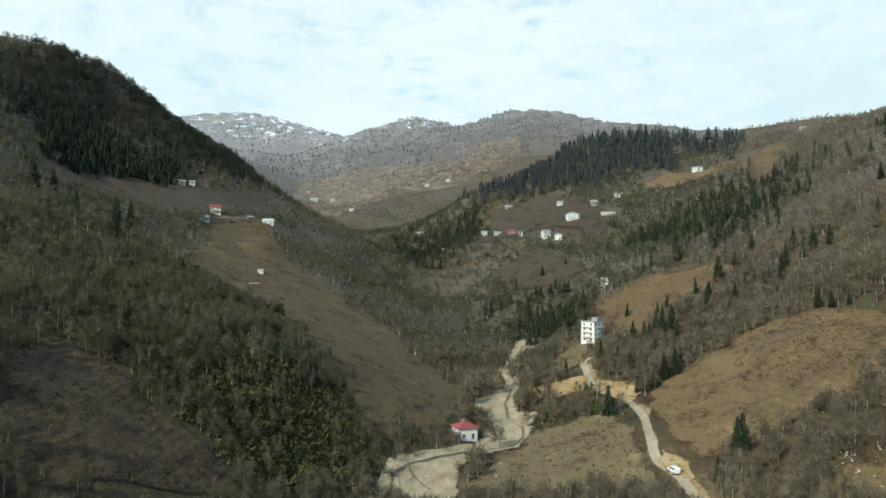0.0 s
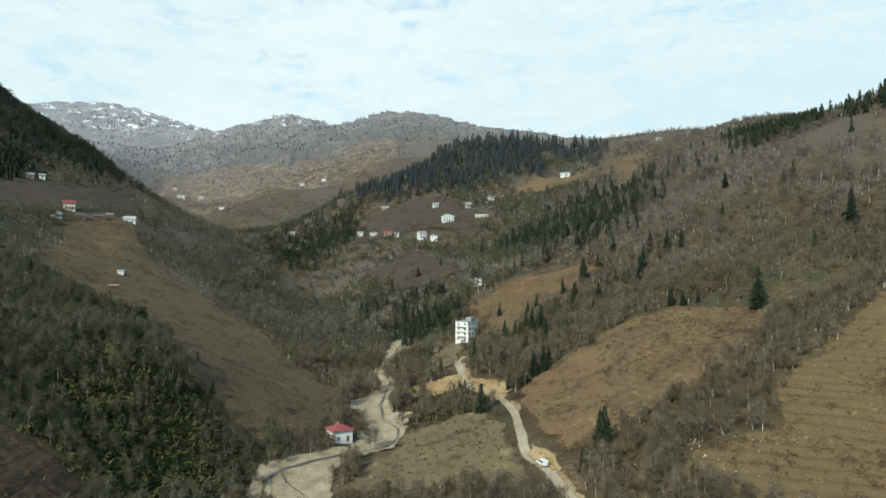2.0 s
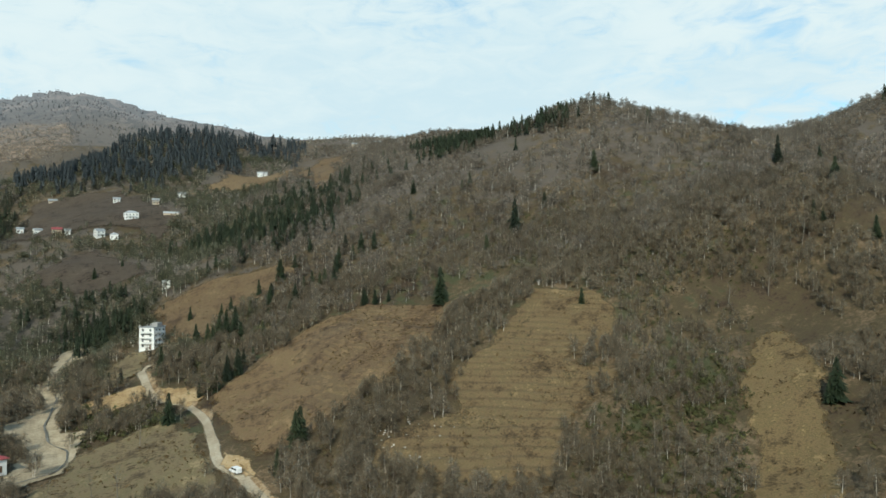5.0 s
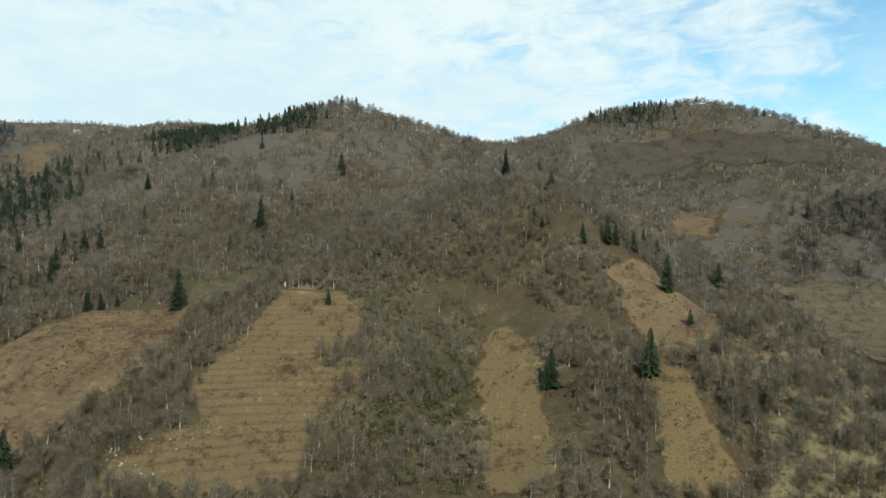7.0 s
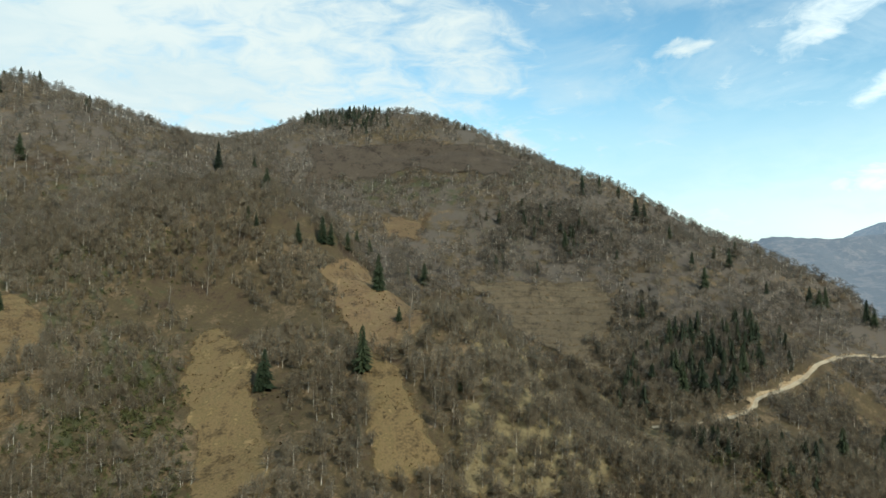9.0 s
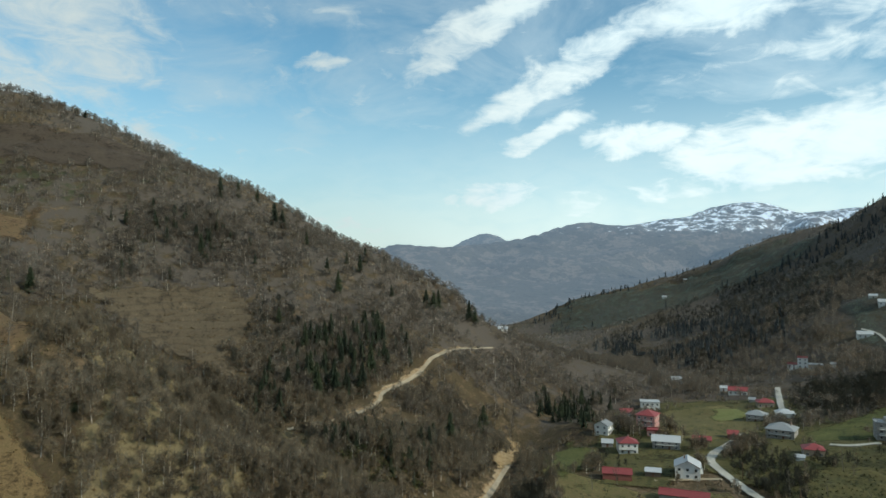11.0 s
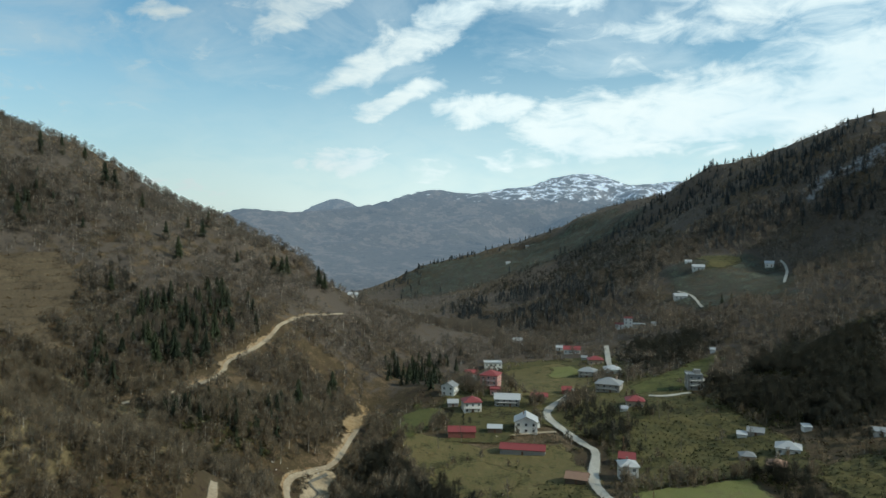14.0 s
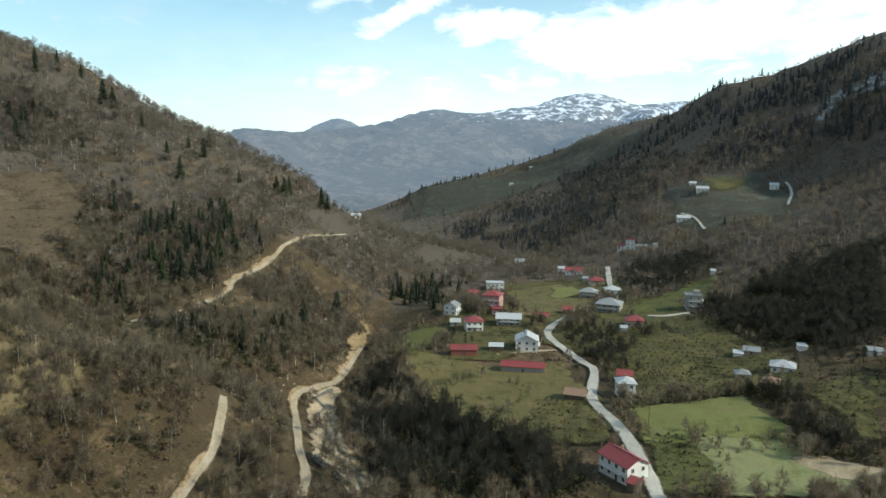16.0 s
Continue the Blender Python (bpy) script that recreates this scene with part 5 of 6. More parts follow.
house("shed", -163.2, 591.7, 25, 5.0, 5.0, 1.3, "gable", "brown", "grey")
house("hill_house", -151.2, 604.9, 9, 8.6, 7.0, 1.2, "gable", "white", "white")
house("hut", -119.8, 459.1, 15, 3.5, 3.0, 1, "shed", "white", "white")
house("hut", -113.4, 420.3, 15, 4.9, 3.0, 0.8, "shed", "brown", "tan")
house("hill_house", -247.8, 662.4, 21, 5.9, 6.0, 1, "gable", "tan", "grey")
house("hill_house", -242.2, 673.8, 20, 4.9, 5.4, 1, "gable", "white", "grey")
house("village_house", 48.4, 819.1, -3, 6.2, 6.8, 1.4, "gable", "white", "grey")
house("village_house", 61.7, 794.3, 6, 7.1, 7.0, 1.4, "gable", "white", "grey")
house("village_house", 73.0, 739.6, -6, 8.2, 7.0, 1.3, "gable", "tan", "red")
house("village_house", 81.3, 733.3, -6, 4.5, 5.0, 1.2, "gable", "white", "grey")
house("village_house", 105.4, 715.8, 12, 7.5, 8.0, 2, "gable", "white", "grey")
house("village_house", 116.5, 706.0, -9, 6.9, 7.6, 1.4, "hip", "white", "white")
house("village_house", 137.6, 742.2, -1, 12.5, 9.0, 2.2, "hip", "white", "white")
house("village_house", 138.8, 827.7, -10, 6.9, 7.0, 1.6, "gable", "white", "grey")
house("village_house", 172.1, 795.7, -12, 6.7, 7.0, 1.6, "gable", "tan", "grey")
house("village_house", 207.0, 829.5, -14, 9.4, 7.0, 1.2, "gable", "white", "grey")
house("barn", 175.7, 742.9, -13, 14.7, 6.0, 0.9, "gable", "tan", "white")
house("village_house", 335.4, 918.9, -20, 12.8, 8.0, 1.4, "gable", "white", "white")
house("village_house", 84.5, 898.6, -5, 8.7, 7.0, 1, "gable", "tan", "grey")
house("village_house", -32.1, 946.8, 2, 7.8, 7.0, 1, "gable", "white", "grey")
house("village_house", 1.9, 770.5, -0, 5.3, 5.8, 1, "gable", "tan", "grey")
house("village_house", 116.5, 504.6, -13, 5.0, 5.5, 2, "flat", "white", "grey")
house("far_house", -289.1, 1567.0, 10, 15.4, 9.0, 1.8, "gable", "white", "grey")
house("far_house", -248.1, 1573.0, 9, 11.0, 9.0, 1.8, "gable", "white", "grey")
house("far_house", -307.2, 1595.1, 11, 8.0, 7.0, 1.3, "gable", "white", "grey")
house("far_house", -164.2, 1253.2, 7, 8.0, 7.0, 1, "gable", "white", "white")
house("far_house", -33.1, 1470.2, 1, 9.1, 9.0, 1.3, "gable", "white", "grey")
house("far_house", 11.1, 1475.3, -0, 9.1, 9.0, 1.3, "gable", "white", "grey")
house("far_house", 512.4, 917.0, -29, 10.3, 8.0, 1.2, "gable", "white", "grey")
house("far_house", 489.6, 946.5, -27, 8.0, 8.0, 1.2, "gable", "tan", "grey")
house("village_house", 443.8, -293.9, -119, 13.1, 10.0, 2, "flat", "white", "white")
house("village_house", 361.7, -238.1, -138, 10.7, 11.0, 3, "hip", "pink", "red")
house("village_house", 433.4, -268.2, -112, 8.4, 9.0, 2, "gable", "grey", "red")
house("village_house", 347.5, -232.1, -124, 6.2, 6.9, 1.2, "flat", "pink", "red")
house("village_house", 361.1, -208.3, -50, 7.6, 8.0, 2, "gable", "white", "grey")
house("village_house", 328.0, -203.2, -112, 9.6, 10.0, 2, "hip", "white", "red")
house("shed", 342.5, -199.9, -120, 5.9, 6.0, 1, "gable", "grey", "white")
house("village_house", 324.8, -224.9, -125, 13.8, 9.0, 1.6, "gable", "grey", "white")
house("village_house", 282.4, -207.1, -36, 11.2, 11.0, 2, "gable", "white", "white")
house("shed", 288.5, -192.5, -124, 7.0, 5.0, 1.1, "shed", "brown", "white")
house("barn", 291.5, -175.2, -121, 13.1, 7.0, 1.3, "gable", "red", "red")
house("barn", 257.0, -186.8, -130, 20.1, 7.0, 1.1, "gable", "grey", "red")
house("village_house", 204.7, -200.2, -122, 6.8, 7.5, 2, "hip", "white", "white")
house("shed", 220.0, -214.5, -134, 6.8, 7.0, 1.2, "gable", "brown", "red")
house("shed", 213.8, -182.1, -140, 8.6, 7.0, 1.0, "gable", "brown", "tan")
house("gable_house", 148.0, -145.3, -182, 12.5, 8.0, 2, "gable", "white", "red")
house("annex", 138.9, -141.0, -155, 3.2, 3.5, 1, "shed", "brown", "red")
house("stone_house", 318.3, -295.1, -143, 14.3, 13.0, 1.8, "hip", "stone", "grey")
house("village_house", 358.8, -335.0, -128, 10.5, 9.0, 1.4, "hip", "white", "white")
house("village_house", 365.1, -319.3, -141, 11.2, 10.0, 1.6, "hip", "grey", "grey")
house("village_house", 282.7, -281.0, -127, 9.3, 9.0, 1.3, "hip", "tan", "red")
house("hut", 279.3, -269.8, -134, 3.9, 4.0, 0.8, "shed", "white", "white")
house("unfinished_house", 282.2, -327.0, -129, 8.5, 9.4, 3, "flat", "grey", "grey")
house("village_house", 398.6, -355.4, -122, 10.5, 9.0, 1.3, "hip", "tan", "red")
house("hut", 415.9, -359.7, -131, 4.5, 5.0, 1, "gable", "grey", "grey")
house("village_house", 448.3, -374.7, -130, 13.4, 9.0, 1.2, "gable", "white", "red")
house("shed", 467.7, -377.2, -129, 5.9, 6.0, 1, "gable", "white", "white")
house("far_house", 507.0, -361.9, -116, 8.1, 8.0, 1.4, "gable", "white", "grey")
house("barn", 328.0, -270.4, -129, 5.6, 6.2, 1.2, "gable", "red", "red")
house("barn", 326.8, -249.0, -127, 9.5, 6.0, 0.8, "gable", "tan", "red")
house("village_house", 483.4, -470.9, -134, 7.7, 8.5, 3, "flat", "white", "red")
house("village_house", 489.7, -467.7, -134, 9.9, 9.0, 1.5, "flat", "white", "red")
house("village_house", 467.1, -468.4, -130, 10.8, 9.0, 1.4, "flat", "tan", "grey")
house("shed", 456.3, -475.6, -136, 4.3, 4.7, 1, "gable", "white", "grey")
house("village_house", 512.7, -598.4, -134, 11.9, 9.0, 1.3, "gable", "white", "white")
house("shed", 539.2, -613.8, -139, 7.3, 7.0, 1, "gable", "white", "white")
house("village_house", 483.0, -539.0, -128, 12.0, 9.0, 1.2, "gable", "white", "white")
house("village_house", 469.5, -655.4, -144, 8.3, 9.0, 1.3, "gable", "white", "white")
house("hut", 340.3, -413.4, -141, 3.5, 3.9, 1, "gable", "white", "white")
house("village_house", 183.5, -270.4, -146, 9.3, 9.0, 1, "hip", "white", "white")
house("hut", 191.0, -254.0, -133, 5.9, 6.0, 1, "hip", "tan", "grey")
house("village_house", 172.3, -246.8, -145, 6.6, 7.3, 1, "hip", "brown", "tan")
house("hut", 208.9, -283.6, -144, 7.1, 6.0, 0.9, "gable", "grey", "grey")
house("hut", 211.6, -277.6, -143, 4.1, 4.5, 0.9, "shed", "white", "white")
house("hut", 193.2, -297.6, -127, 3.5, 3.9, 0.8, "shed", "white", "white")
house("hut", 163.2, -301.9, -142, 5.7, 5.0, 0.8, "shed", "white", "grey")
house("far_house", 569.2, -230.3, -112, 8.0, 6.0, 1, "gable", "white", "white")
house("far_house", 1228.4, -849.8, -125, 9.2, 9.0, 1.3, "gable", "white", "grey")
house("far_house", 1279.5, -937.7, -126, 8.7, 9.0, 1.2, "gable", "tan", "grey")

# ---- woods ----
BUSY = [(poly, -np.hypot(*np.mean(poly, 0)) / 90) for kind, poly in FIELDS.values() if kind not in ("stem_slope", "yard", "pale", "snow_patch")]
ROAD_POINTS = np.concatenate([v[0] for v in LINES.values()])


def open_land(x, y, grow=0.0):
    hit = np.zeros(len(x), bool)
    for poly, margin in BUSY:
        hit |= edge_gap(x, y, poly) - margin + margin * 3 * np.abs(rough(x, y, 9, 55)) > 0
    for hx, hy, clear in BUILT:
        hit |= np.hypot(x - hx, y - hy) < clear
    near = np.zeros(len(x), bool)
    for i in range(0, len(x), 5000):
        gap = np.hypot(x[i:i + 5000, None] - ROAD_POINTS[None, :, 0], y[i:i + 5000, None] - ROAD_POINTS[None, :, 1]).min(1)
        near[i:i + 5000] = gap < 5.5
    return hit | near


def scatter(rng, count, near, far, az0=-38.0, az1=156.0):
    """Points over a ring of the land."""
    a = np.radians(rng.uniform(az0, az1, count))
    d = np.sqrt(rng.uniform(near * near, far * far, count))
    return d * np.sin(a), d * np.cos(a)


def plant(name, templates, x, y, tall, rng, mat, label, category, wide=1.0, stem=None, spray=None):
    """One mesh of many trees, each a turned and scaled template."""
    z = ground(x, y) - 0.3
    pick = rng.integers(0, len(templates), len(x))
    V, Fc, Mi, Th, base = [], [], [], [], 0
    for k, (v, f, *rest) in enumerate(templates):
        sel = np.where(pick == k)[0]
        if not len(sel):
            continue
        a = rng.uniform(0, 2 * np.pi, len(sel))
        s = tall[sel]
        ca, sa = np.cos(a)[:, None], np.sin(a)[:, None]
        sx = (s * wide)[:, None]
        vx = (v[None, :, 0] * ca - v[None, :, 1] * sa) * sx + x[sel][:, None]
        vy = (v[None, :, 0] * sa + v[None, :, 1] * ca) * sx + y[sel][:, None]
        vz = v[None, :, 2] * s[:, None] + z[sel][:, None]
        V.append(np.stack([vx, vy, vz], 2).reshape(-1, 3))
        Fc.append((f[None] + (np.arange(len(sel)) * len(v))[:, None, None] + base).reshape(-1, 3))
        kind = np.ones(len(f), int)
        kind[:3] = 0
        kind[3::2] = 2
        Mi.append(np.tile(kind, len(sel)))
        Th.append(np.tile(rest[0] if rest else np.ones(len(v)), len(sel)))
        base += len(sel) * len(v)
    me = mesh_of(name, np.concatenate(V), np.concatenate(Fc), mat, smooth=False)
    if stem:
        me.attributes.new("thick", "FLOAT", "POINT").data.foreach_set("value", np.concatenate(Th).astype(np.float32))
        me.materials.clear()
        for m in (stem, mat, spray):
            me.materials.append(m)
        me.polygons.foreach_set("material_index", np.concatenate(Mi).astype(np.int32))
    return tagged(new(name, me), label, category, kind="stuff")


def bare_template(rng, twigs, fat, fan, low):
    """A leafless tree one unit tall: a thin leaning stem, slender twigs and open sprays that thin out to their ends."""
    v, f, thick = [], [], [1.0] * 4
    lean = rng.uniform(-0.06, 0.06, 2)
    r = 0.0068 * fat

    def stem(h):
        return np.array([lean[0] * h, lean[1] * h, h])

    for k in range(3):
        a = k * 2.094
        v.append([r * math.cos(a), r * math.sin(a), 0])
    v.append(stem(0.95))
    f += [[0, 1, 3], [1, 2, 3], [2, 0, 3]]
    for i in range(twigs):
        h = low + (0.85 - low) * (i + rng.uniform(0, 1)) / twigs
        a, length = rng.uniform(0, 6.283), rng.uniform(0.2, 0.42) * (1.2 - 0.6 * h)
        rise = rng.uniform(0.5, 1.3)
        d = np.array([math.cos(a), math.sin(a), rise])
        d /= np.linalg.norm(d)
        b = stem(h)
        across = np.array([-math.sin(a), math.cos(a), 0]) * 0.0038 * fat
        tip = b + d * length
        turn = np.array([math.cos(a + 1.57), math.sin(a + 1.57), 0]) if rng.random() < 0.6 else np.array([math.cos(a), math.sin(a), -rise * 0.3])
        turn = turn * fan * rng.uniform(0.9, 1.9) * (1.15 - 0.6 * h)
        up = b + d * length * 0.55 + np.array([0, 0, length * rng.uniform(0.7, 1.3)])
        n = len(v)
        v += [b + d * length * 0.2, b + d * length * 0.6 + turn, up - turn * rng.uniform(0.0, 0.9)]
        f.append([n, n + 1, n + 2])
        thick += [1.0, 0.12, 0.2, 1.0, 1.0, 1.0]
        m = b + d * length * 0.4
        side = rng.choice([-1, 1])
        tip2 = m + (d * 0.7 + np.array([-math.sin(a), math.cos(a), 0.3]) * 0.6 * side) * length * 0.55
        n = len(v)
        v += [b - across, b + across + np.array([0, 0, 0.004 * fat]), tip if i % 2 else tip2]
        f.append([n, n + 1, n + 2])
    return np.array(v, float), np.array(f, int), np.array(thick)


def pine_template(rng, tiers, boughs):
    """A spruce one unit tall: a narrow spire of ragged drooping boughs."""
    v, f = [], []
    for k in range(tiers):
        h = 0.10 + 0.86 * k / tiers
        r = 0.17 * (1 - h) ** 0.8 * rng.uniform(0.85, 1.15) + 0.01
        for b in range(boughs):
            a = 6.283 * (b + rng.uniform(-0.3, 0.3)) / boughs + k * 1.3
            rr = r * rng.uniform(0.7, 1.15)
            w = 3.4 / boughs
            top = [0.012 * math.cos(a), 0.012 * math.sin(a), min(1.0, h + 1.5 / tiers)]
            p0 = [rr * math.cos(a - w * 0.5), rr * math.sin(a - w * 0.5), h - 0.02 + rng.uniform(-0.02, 0.02)]
            p1 = [rr * math.cos(a + w * 0.5), rr * math.sin(a + w * 0.5), h - 0.02 + rng.uniform(-0.02, 0.02)]
            n = len(v)
            v += [top, p0, p1]
            f.append([n, n + 1, n + 2])
    return np.array(v, float), np.array(f, int)


def bush_template(rng, leaves):
    """A rounded clump of leafy sprays, one unit tall."""
    v, f = [], []
    for i in range(leaves):
        a, h = rng.uniform(0, 6.283), rng.uniform(0.1, 1.0)
        r = 0.5 * math.sqrt(max(0.05, 1 - (2 * h - 0.9) ** 2)) * rng.uniform(0.5, 1.0)
        c = np.array([r * math.cos(a), r * math.sin(a), h * 0.95])
        q = rng.normal(0, 0.17, (3, 3))
        n = len(v)
        v += list(c + q)
        f.append([n, n + 1, n + 2])
    return np.array(v, float), np.array(f, int)


rng = np.random.default_rng(7)
BARE_NEAR = [bare_template(rng, 17, 1.6, 0.18, 0.22) for _ in range(8)]
BARE_MID = [bare_template(rng, 8, 2.0, 0.30, 0.14) for _ in range(8)]
BARE_FAR = [bare_template(rng, 6, 2.6, 0.22, 0.12) for _ in range(6)]
PINE_MID = [pine_template(rng, 9, 5) for _ in range(6)]
PINE_FAR = [pine_template(rng, 6, 4) for _ in range(6)]
BUSH = [bush_template(rng, 18) for _ in range(6)]
TUFT = [bush_template(rng, 7) for _ in range(6)]
VILLAGE = ((110, -120), (330, -110), (560, -300), (420, -460), (250, -400), (60, -260))

for label, templates, count, near, far, low, high, gap in (
        ("bare grey-brown alder and hazel wood on near slopes", BARE_NEAR, 23000, 150, 425, 4, 9.5, 0.30),
        ("bare grey-brown wood on the middle slopes", BARE_MID, 46000, 370, 1050, 5.5, 10.5, 0.0),
        ("bare winter wood on far slopes", BARE_FAR, 17000, 1050, 1650, 5, 9, 0.05),
        ("frosted, haze-greyed bare wood on far snowy slopes", BARE_FAR, 6500, 1600, 2600, 4, 8, 0.1)):
    x, y = scatter(rng, count, near, far, -38, 45 if near >= 1600 else 156)
    thick = rough(x, y, 60, 51) * 0.6 + rough(x, y, 22, 52) * 0.4
    keep = ~open_land(x, y) & (thick > gap - 0.55) & ~(inside(x, y, VILLAGE) & (thick < 0.12))
    keep &= ~inside(x, y, FIELDS["spur_stems"][1]) | (thick > -0.2)
    for brush in ("bank_brush", "slope_brush", "brook_brush"):
        keep &= ~inside(x, y, WOODS[brush][4]) | (thick > 0.45)
    x, y, thick = x[keep], y[keep], thick[keep]
    tall = rng.uniform(low, high, len(x)) * (0.8 + 0.4 * np.clip(thick + 0.3, 0, 1))
    if far < 1100:
        # wood to the west takes the darker sprays, which carry the cloud shade
        west = np.degrees(np.arctan2(x, y)) + 6 * rough(x, y, 40, 53) < (-5 if far < 500 else 20)
        plant("bare_wood", templates, x[west], y[west], tall[west], rng, M_BARE, "bare alder wood on the steep bank, darkened for cloud shade", "trees", 1.35, M_STEM, M_SPRAY_SHADED)
        x, y, tall = x[~west], y[~west], tall[~west]
    plant("bare_wood", templates, x, y, tall, rng, M_FROST_HAZE if near >= 1600 else M_GREY if near >= 370 else M_BARE, label, "trees", 1.4, M_FROST_HAZE if near >= 1600 else M_STEM, M_SPRAY_FROST_HAZE if near >= 1600 else M_SPRAY_GREY if near >= 370 else M_SPRAY)

# low scrub between the stems, and tufts in the pastures
x, y = scatter(rng, 14000, 150, 500)
keep = ~open_land(x, y) & (rough(x, y, 35, 61) > -0.1)
x, y = x[keep], y[keep]
plant("undergrowth", TUFT, x, y, rng.uniform(1.2, 3.0, len(x)), rng, M_BRAMBLE, "low brown brush and brambles under bare trees", "shrubs", 1.3)
def fill(rng, poly, count):
    p = np.array(poly, float)
    lo, hi = p.min(0), p.max(0)
    x, y = rng.uniform(lo[0], hi[0], count * 6), rng.uniform(lo[1], hi[1], count * 6)
    ok = inside(x, y, poly)
    return x[ok][:count], y[ok][:count]


spots = []
for kind, poly in FIELDS.values():
    p = np.array(poly, float)
    if kind in ("gravel", "green", "pale_green", "yard", "orchard", "olive", "olive_terrace") or np.hypot(*p.mean(0)) > 620:
        continue
    q = np.roll(p, -1, 0)
    area = abs(np.sum(p[:, 0] * q[:, 1] - q[:, 0] * p[:, 1])) / 2
    x, y = fill(rng, poly, int(min(2600, area * 0.2)))
    some = rough(x, y, 16, 62) > -0.3
    spots.append(np.stack([x[some], y[some]]))
x, y = np.concatenate(spots, 1)
plant("grass_tufts", TUFT, x, y, rng.uniform(0.6, 1.9, len(x)), rng, M_TUFT, "dry grass tufts and small bushes in the pastures", "grass", 1.3)


# hazel bushes set out in rows
for name in ("orchard", "house_orchard", "house_grass", "slope_orchard", "road_field"):
    poly = FIELDS[name][1]
    p = np.array(poly, float)
    lo, hi = p.min(0), p.max(0)
    x, y = np.meshgrid(np.arange(lo[0] - 30, hi[0] + 30, 2.8), np.arange(lo[1] - 30, hi[1] + 30, 5.4), indexing="ij")
    c, s = math.cos(0.5), math.sin(0.5)
    mx, my = p.mean(0)
    x, y = (mx + (x - mx) * c - (y - my) * s).ravel(), (my + (x - mx) * s + (y - my) * c).ravel()
    x, y = x + rng.normal(0, 0.35, len(x)), y + rng.normal(0, 0.35, len(y))
    ok = inside(x, y, poly) & (rng.random(len(x)) < 0.85)
    plant("hazel_rows", BUSH, x[ok], y[ok], rng.uniform(1.6, 2.3, ok.sum()), rng, M_HAZEL, "low dark hazel bushes planted in rows", "shrubs", 1.1)

# hedges and saplings along the edges of the village plots
for name in ("village_grass", "house_grass", "upper_grass", "green_meadow", "orchard", "pale_meadow", "road_field", "barn_field", "church_green", "slope_green", "house_orchard", "slope_orchard", "village_yard"):
    poly = FIELDS[name][1]
    edge = along(poly + poly[:1], 1.3)
    x, y = edge[:, 0] + rng.normal(0, 0.9, len(edge)), edge[:, 1] + rng.normal(0, 0.9, len(edge))
    ok = (rough(x, y, 17, 91) > -0.15) & (rng.random(len(x)) < 0.75)
    ok &= np.hypot(x[:, None] - ROAD_POINTS[None, :, 0], y[:, None] - ROAD_POINTS[None, :, 1]).min(1) > 4.0
    for hx, hy, clear in BUILT:
        ok &= np.hypot(x - hx, y - hy) > clear
    x, y = x[ok], y[ok]
    some = rng.random(len(x)) < 0.6
    plant("hedge", BUSH, x[some], y[some], rng.uniform(0.7, 1.9, some.sum()), rng, M_HAZEL, "ragged hedge of low shrubs between plots", "hedge", 1.1)
    plant("bare_wood", BARE_NEAR, x[~some], y[~some], rng.uniform(2.5, 6.5, (~some).sum()), rng, M_BARE, "thin bare saplings along a plot edge", "trees", 1.2, M_STEM, M_SPRAY)

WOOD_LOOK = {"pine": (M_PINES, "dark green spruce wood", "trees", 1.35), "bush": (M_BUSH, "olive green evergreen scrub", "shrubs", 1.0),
             "grey": (M_GREY, "dense grey bare wood with pale stems", "trees", 1.35), "brown": (M_BARE, "bare brown hazel thicket", "trees", 1.25), "dark": (M_SCRUB, "dense dark bare wood with shade in its colour", "trees", 1.25)}
for kind, count, low, high, poly in WOODS.values():
    x, y = fill(rng, poly, count)
    drift = 0.016 * np.hypot(*np.mean(poly, 0))
    x, y = x + rng.normal(0, drift, len(x)), y + rng.normal(0, drift, len(y))
    some = rough(x, y, drift * 5, 71) > -0.6
    x, y = x[some], y[some]
    clear = ~open_land(x, y)
    x, y = x[clear], y[clear]
    away = np.hypot(*np.mean(poly, 0))
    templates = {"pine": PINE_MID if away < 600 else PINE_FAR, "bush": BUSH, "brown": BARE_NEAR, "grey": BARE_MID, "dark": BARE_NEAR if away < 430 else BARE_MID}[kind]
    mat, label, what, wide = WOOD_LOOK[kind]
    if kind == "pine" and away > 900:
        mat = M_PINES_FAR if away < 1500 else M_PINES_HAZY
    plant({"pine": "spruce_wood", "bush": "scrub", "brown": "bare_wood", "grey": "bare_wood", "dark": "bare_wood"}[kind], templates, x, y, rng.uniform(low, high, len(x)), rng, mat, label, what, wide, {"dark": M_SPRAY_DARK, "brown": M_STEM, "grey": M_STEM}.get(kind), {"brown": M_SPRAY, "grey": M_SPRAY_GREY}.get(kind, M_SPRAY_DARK))


